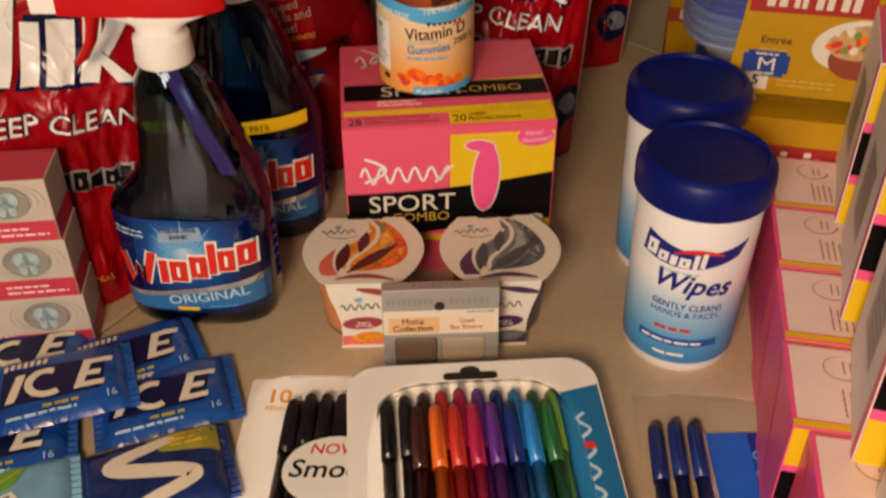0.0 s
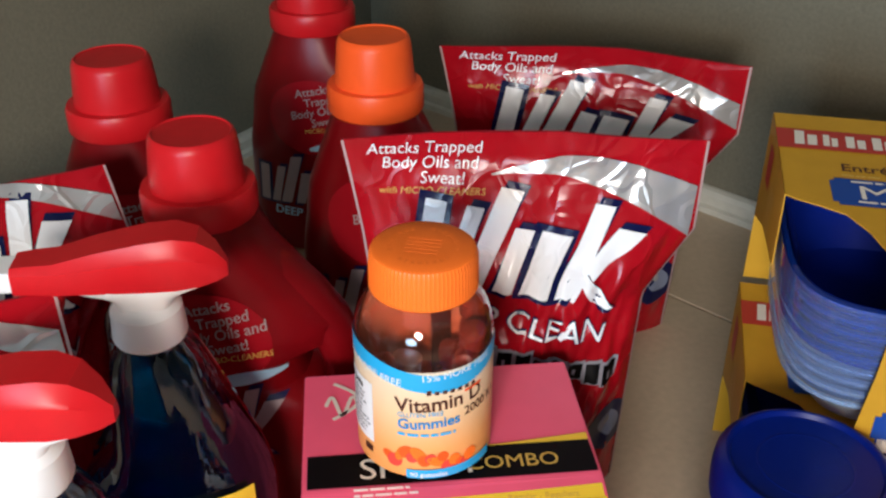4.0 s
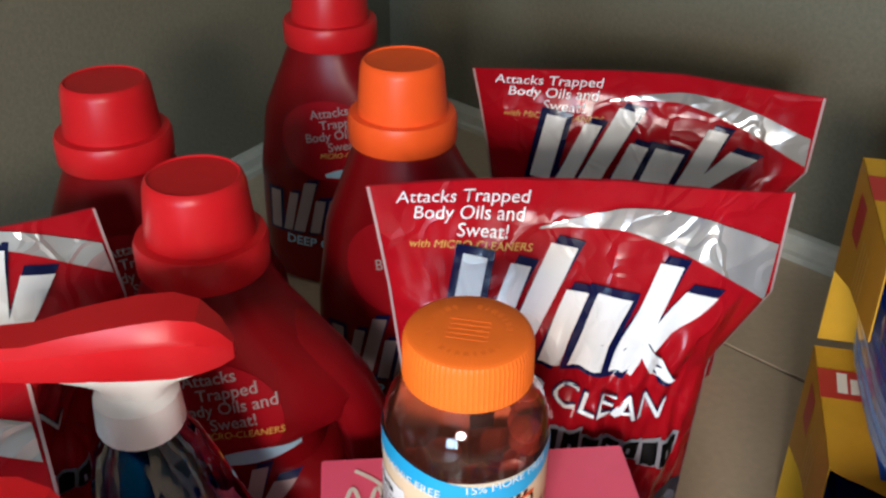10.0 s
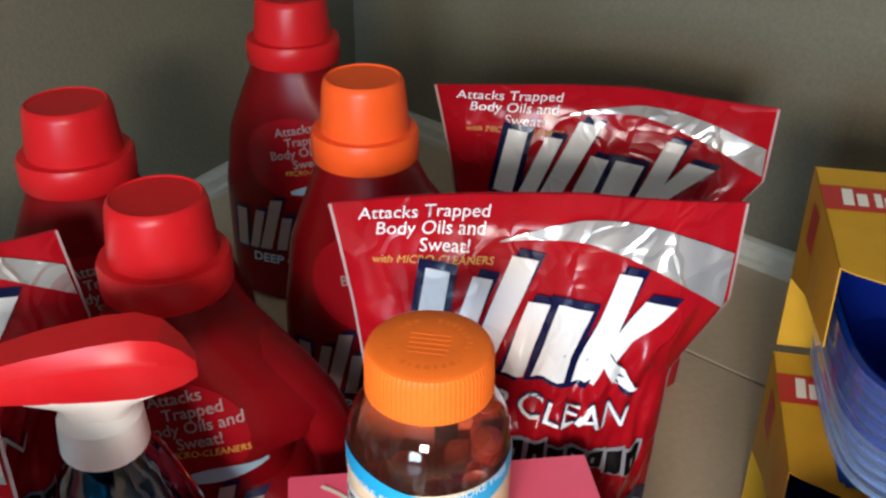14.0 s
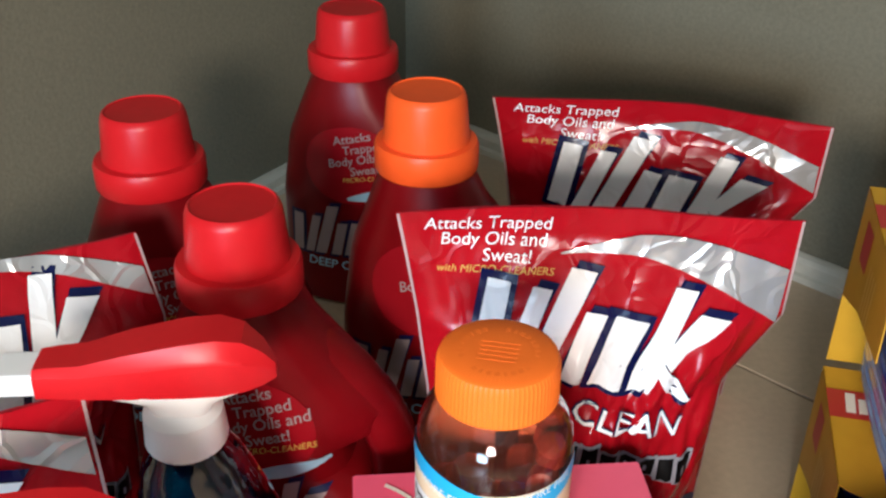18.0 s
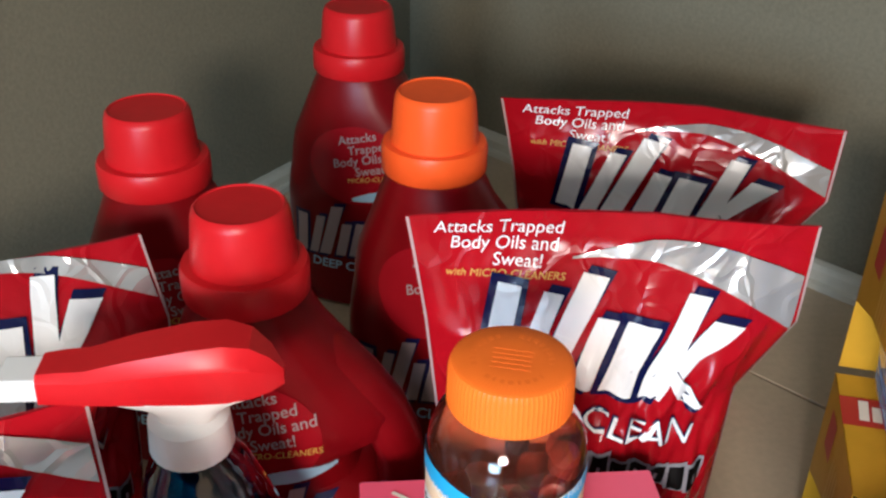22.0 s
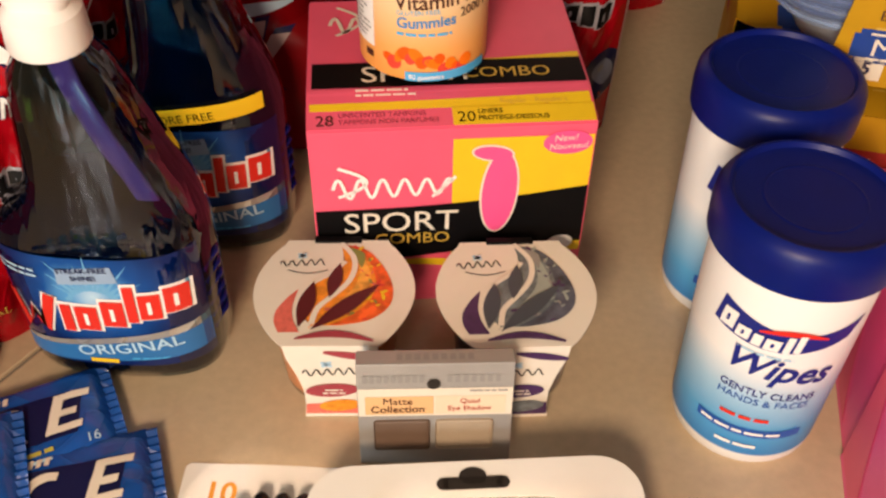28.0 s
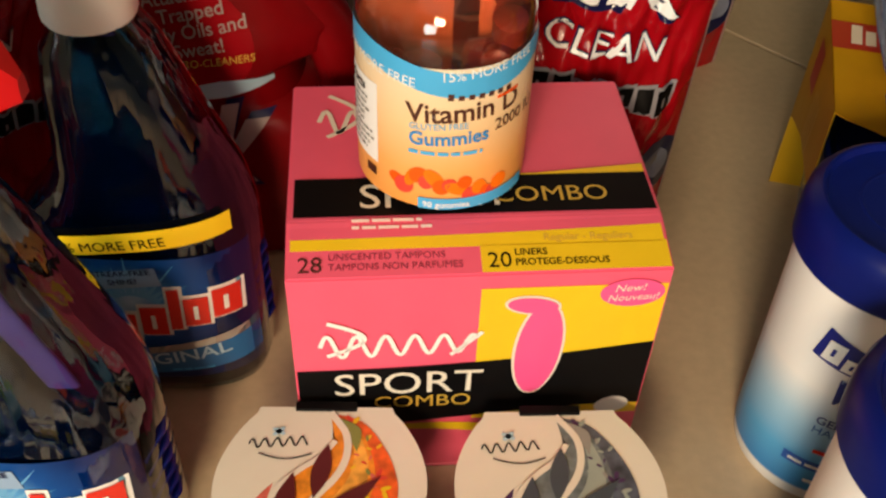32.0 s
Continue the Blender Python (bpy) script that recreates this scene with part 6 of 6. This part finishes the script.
# ---- chewing gum ----
def gum_pack(m, kind, label):
    ob = thing("gum_pack", m, label, "gum pack", "chewing gum packs")
    w, d, h = 0.045, 0.034, 0.0078
    n, r = 26, 14
    rnd = kind[0]

    def surf(u, v, o):
        a, b = u / w, v / d
        puff = max(0, 1 - abs(a) ** 6) ** 0.5 * max(0, 1 - abs(b) ** 4) ** 0.5
        z = h + h * puff + 0.0008 * noise.noise(Vector((u * 160, v * 160, rnd)))
        return (u, v, z + o)
    vs = [surf(-w + 2 * w * i / n, -d + 2 * d * j / r, 0) for j in range(r + 1) for i in range(n + 1)]
    k = len(vs)
    vs += [(x, y, max(0.0, 2 * h - z)) for x, y, z in vs]
    fs = []
    for j in range(r):
        for i in range(n):
            q = (j * (n + 1) + i, j * (n + 1) + i + 1, (j + 1) * (n + 1) + i + 1, (j + 1) * (n + 1) + i)
            fs += [q, tuple(x + k for x in q[::-1])]
    part("wrapper", mesh_from("wrapper", vs, fs, True), kind[1], ob, "glossy printed wrapper")
    for sg in (-1, 1):
        vs = [(sg * (w + (0.006 if j else -0.001)), -d + 2 * d * i / 24, h + (0.0009 if i % 2 else -0.0009)) for j in (0, 1) for i in range(25)]
        part("crimped_end", mesh_from("crimped_end", vs, [(i, i + 1, 26 + i, 25 + i) for i in range(24)]), kind[1], ob)
    put = lambda nm, sh, l, mt: decal(nm, sh, surf, l, mt, ob)
    if kind[2] == "ice":
        put("dark_field", quad((-0.04, -0.016), (0.026, -0.016), (0.034, 0.014), (-0.036, 0.018), 12, 6), 0.0005, NAVY)
        put("brand_bar", slab(-0.036, -0.014, 0.0062, 0.025, 0.35, 2, 4), 0.0013, CREAM)
        put("brand_bar", band(wave(lambda q: (-0.008 + 0.012 * math.cos(1.1 + 4.2 * q), -0.001 + 0.0115 * math.sin(1.1 + 4.2 * q)), 18), 0.0055), 0.0014, CREAM)
        for y, ln in ((-0.0135, 0.02), (-0.003, 0.015), (0.0085, 0.02)):
            put("brand_bar", slab(0.009 + (y + 0.0135) * 0.35, y, ln, 0.0048, 0.3, 4, 1), 0.0014, CREAM)
        put("brand_bar", slab(0.009, -0.0135, 0.006, 0.0265, 0.35, 2, 4), 0.0014, CREAM)
        for q in range(7):
            put("name_bar", slab(-0.036 + 0.0044 * q, 0.0185, 0.0028, 0.0058, 0.2, 1, 1), 0.0013, CREAM)
        put("lettering", moved(words("16", 0.0085, 0.1), 0.029, -0.0255, 4), 0.0013, PALEBLUE)
        put("lettering", lines(-0.012, -0.0235, 0.034, 1, 0.004, 0.0026, 4), 0.0013, OLIVE)
        put("lettering", lines(-0.036, -0.0285, 0.05, 1, 0.004, 0.002, 6), 0.0013, PALEBLUE)
    elif kind[2] == "wave":
        put("brand_wave", band(wave(lambda q: (0.028 * math.sin(2.4 + q * 7.6) * (1 - 0.15 * q), 0.026 - 0.052 * q), 40), [0.008 + 0.004 * math.sin(q / 40 * 3.14) for q in range(41)]), 0.0012, CREAM)
        put("green_corner", quad((0.006, 0.014), (0.044, 0.006), (0.0445, 0.0325), (-0.004, 0.0325), 6, 4), 0.0009, OLIVE)
        put("lettering", lines(0.012, 0.026, 0.028, 3, 0.005, 0.0024, 6), 0.0013, YELLOW)
    else:
        put("white_field", quad((-0.045, -0.03), (0.02, -0.012), (0.01, 0.006), (-0.045, -0.004), 8, 4), 0.0006, WHITE)
        for q in range(6):
            put("brand_bar", slab(-0.028 + 0.0062 * q, -0.012 + 0.0012 * q, 0.0038, 0.0085, 0.25, 1, 1), 0.001, BROWN)
        for u, v, a in ((0.004, 0.016, 35), (0.022, -0.02, 20)):
            put("leaf_print", moved(([(0.0075 * math.sin(math.pi * t) * sg, 0.018 * (2 * t - 1)) for sg in (1, -1) for t in [i / 10 for i in range(11)]], [(i, i + 1, 12 + i, 11 + i) for i in range(10)]), u, v, a - 90), 0.001, GREENP)
            put("leaf_print", band(wave(lambda q: (u + 0.016 * (2 * q - 1) * math.cos(radians(a)), v + 0.016 * (2 * q - 1) * math.sin(radians(a))), 6), 0.0008), 0.0014, YELLOW)
    return ob


GUMBLUE = crumple(mat("blue_wrapper", (0.007, 0.07, 0.34), 0.25, grain=60, vary=0.3, bump=0.5, stain=25, coat=0.2), 45.0, 0.002, 0.6)
GUMNAVY = crumple(mat("navy_wrapper", (0.008, 0.025, 0.14), 0.25, grain=60, vary=0.3, bump=0.4, stain=25, coat=0.2), 45.0, 0.002, 0.6)
GUMSKY = mat("pale_blue_wrapper", (0.2, 0.45, 0.66), 0.3, grain=60, vary=0.2, bump=0.3, stain=25)
OLIVE = mat("olive_print", (0.42, 0.38, 0.05), 0.45, grain=200, vary=0.3)
GREENP = mat("green_print", (0.16, 0.42, 0.05), 0.4, grain=120, vary=0.25)
for k, (x, y, z, rz, rx, ry) in enumerate(((-0.242, 0.562, 0.001, 27, 0, 0), (-0.208, 0.521, 0.001, 19.3, 0, 0), (-0.3235, 0.5635, 0.001, 16.6, 0, 0), (-0.2805, 0.5205, 0.0145, 21, 2, 2), (-0.311, 0.475, 0.001, 17.3, 0, 0))):
    gum_pack(pose(x, y, z, rx, ry, rz), (float(k), GUMBLUE, "ice"), "glossy blue chewing gum pack")
gum_pack(pose(-0.198, 0.45, 0.001, 0, 0, 20.4), (7.0, GUMNAVY, "wave"), "navy chewing gum pack with a pale wave")
gum_pack(pose(-0.292, 0.422, 0.002, 0, 0, 18.6), (9.0, GUMSKY, "leaf"), "pale blue chewing gum pack with green leaves")


# ---- tooth whitening boxes ----
def tooth_box(m, label):
    ob = thing("dental_box", m, label, "box", "dental boxes")
    w, d, h = 0.125, 0.042, 0.051
    part("board", box_bm(-w, 0, 0, 0, d, h, 0.0007), DENTALW, ob, "white and pink board")
    ff = flat_front(0.0)
    put = lambda nm, sh, l, mt: decal(nm, sh, ff, l, mt, ob)
    put("pink_band", rect(-w + 0.0006, 0.0006, -0.0006, 0.0175), 0.0004, DENTALRED)
    put("lettering", lines(-0.05, 0.0105, 0.045, 2, 0.005, 0.0018, 4), 0.0008, PALEPINK)
    for k in range(5):
        ring = [(-0.03 + (0.009 + 0.0045 * k) * math.cos(a / 12 * math.pi * 2), 0.034 + min(0.0155, (0.006 + 0.0024 * k)) * math.sin(a / 12 * math.pi * 2)) for a in range(13)]
        put("ring_print", band(ring, 0.0007), 0.0004 + 0.0001 * k, GREYRING)
    put("ring_ground", disc(-0.03, 0.034, 0.0165, 0.0135, 28, 2), 0.0011, TOOTHRING)
    put("tooth_print", joined(disc(-0.033, 0.0365, 0.006, 0.0065, 18, 2), disc(-0.0265, 0.0365, 0.006, 0.0065, 18, 2), disc(-0.0335, 0.0285, 0.0028, 0.006, 14, 1), disc(-0.0262, 0.0285, 0.0028, 0.006, 14, 1)), 0.0016, TOOTH)
    put("black_corner", rect(-w, 0.0, -0.075, 0.019), 0.0009, BLACK)
    sf = lambda u, v, o: (o, u, v)
    decal("pink_edge", ([(0.001, 0.0006), (d - 0.001, 0.0006), (d - 0.001, 0.0175), (0.001, 0.0175)], [(0, 1, 2, 3)]), sf, 0.0004, DENTALRED, ob)
    decal("pink_top", rect(-w + 0.001, 0.001, -0.001, d - 0.001), flat_top(h), 0.0003, DENTALRED, ob)
    return ob


DENTALRED = mat("rose_carton_print", (0.62, 0.045, 0.085), 0.42, grain=60, vary=0.12)
# white board, its colour lowered for the shade at the left of the pile
DENTALW = mat("shaded_white_board", (0.58, 0.5, 0.42), 0.5, grain=60, vary=0.06)
TOOTHRING = mat("grey_halo_print", (0.3, 0.28, 0.25), 0.5, grain=90, vary=0.4)
GREYRING = mat("grey_ring_print", (0.5, 0.5, 0.5), 0.5, vary=0)
TOOTH = mat("tooth_print", (0.42, 0.55, 0.6), 0.45, grain=200, vary=0.25)
for k in range(3):
    tooth_box(pose(-0.2785 - 0.002 * k, 0.5885, 0.0511 * k, 0, 0, 8 - k), "pink and white dental box in a stack")


# ---- floor tiles ----
TILE_SIZE, GAP = 0.9, 0.0032
for i in range(-1, 6):
    for j in range(-1, 6):
        a0, a1 = 0.45 + TILE_SIZE * (i - 1) + GAP, 0.45 + TILE_SIZE * i
        b0, b1 = 0.193 + TILE_SIZE * (j - 1) + GAP, 0.193 + TILE_SIZE * j
        a0, b0, a1, b1 = max(a0, 0.0), max(b0, 0.0), min(a1, SIDE), min(b1, SIDE)
        if a1 - a0 < 0.05 or b1 - b0 < 0.05:
            continue
        corners = [CORNER + ALONG_R * a + ALONG_L * b for a, b in ((a0, b0), (a1, b0), (a1, b1), (a0, b1))]
        centre = sum(corners, Vector()) / 4
        inner = [c + (centre - c).normalized() * 0.0016 for c in corners]
        vs = [(c.x, c.y, -0.0024) for c in corners] + [(c.x, c.y, -0.0008) for c in corners] + [(c.x, c.y, 0.0) for c in inner]
        fs = [(8, 11, 10, 9)] + [(k, 4 + k, 4 + (k + 1) % 4, (k + 1) % 4) for k in range(4)] + [(4 + k, 8 + k, 8 + (k + 1) % 4, 4 + (k + 1) % 4) for k in range(4)]
        part("tile", mesh_from("tile", vs, fs), TILE, FLOOR)
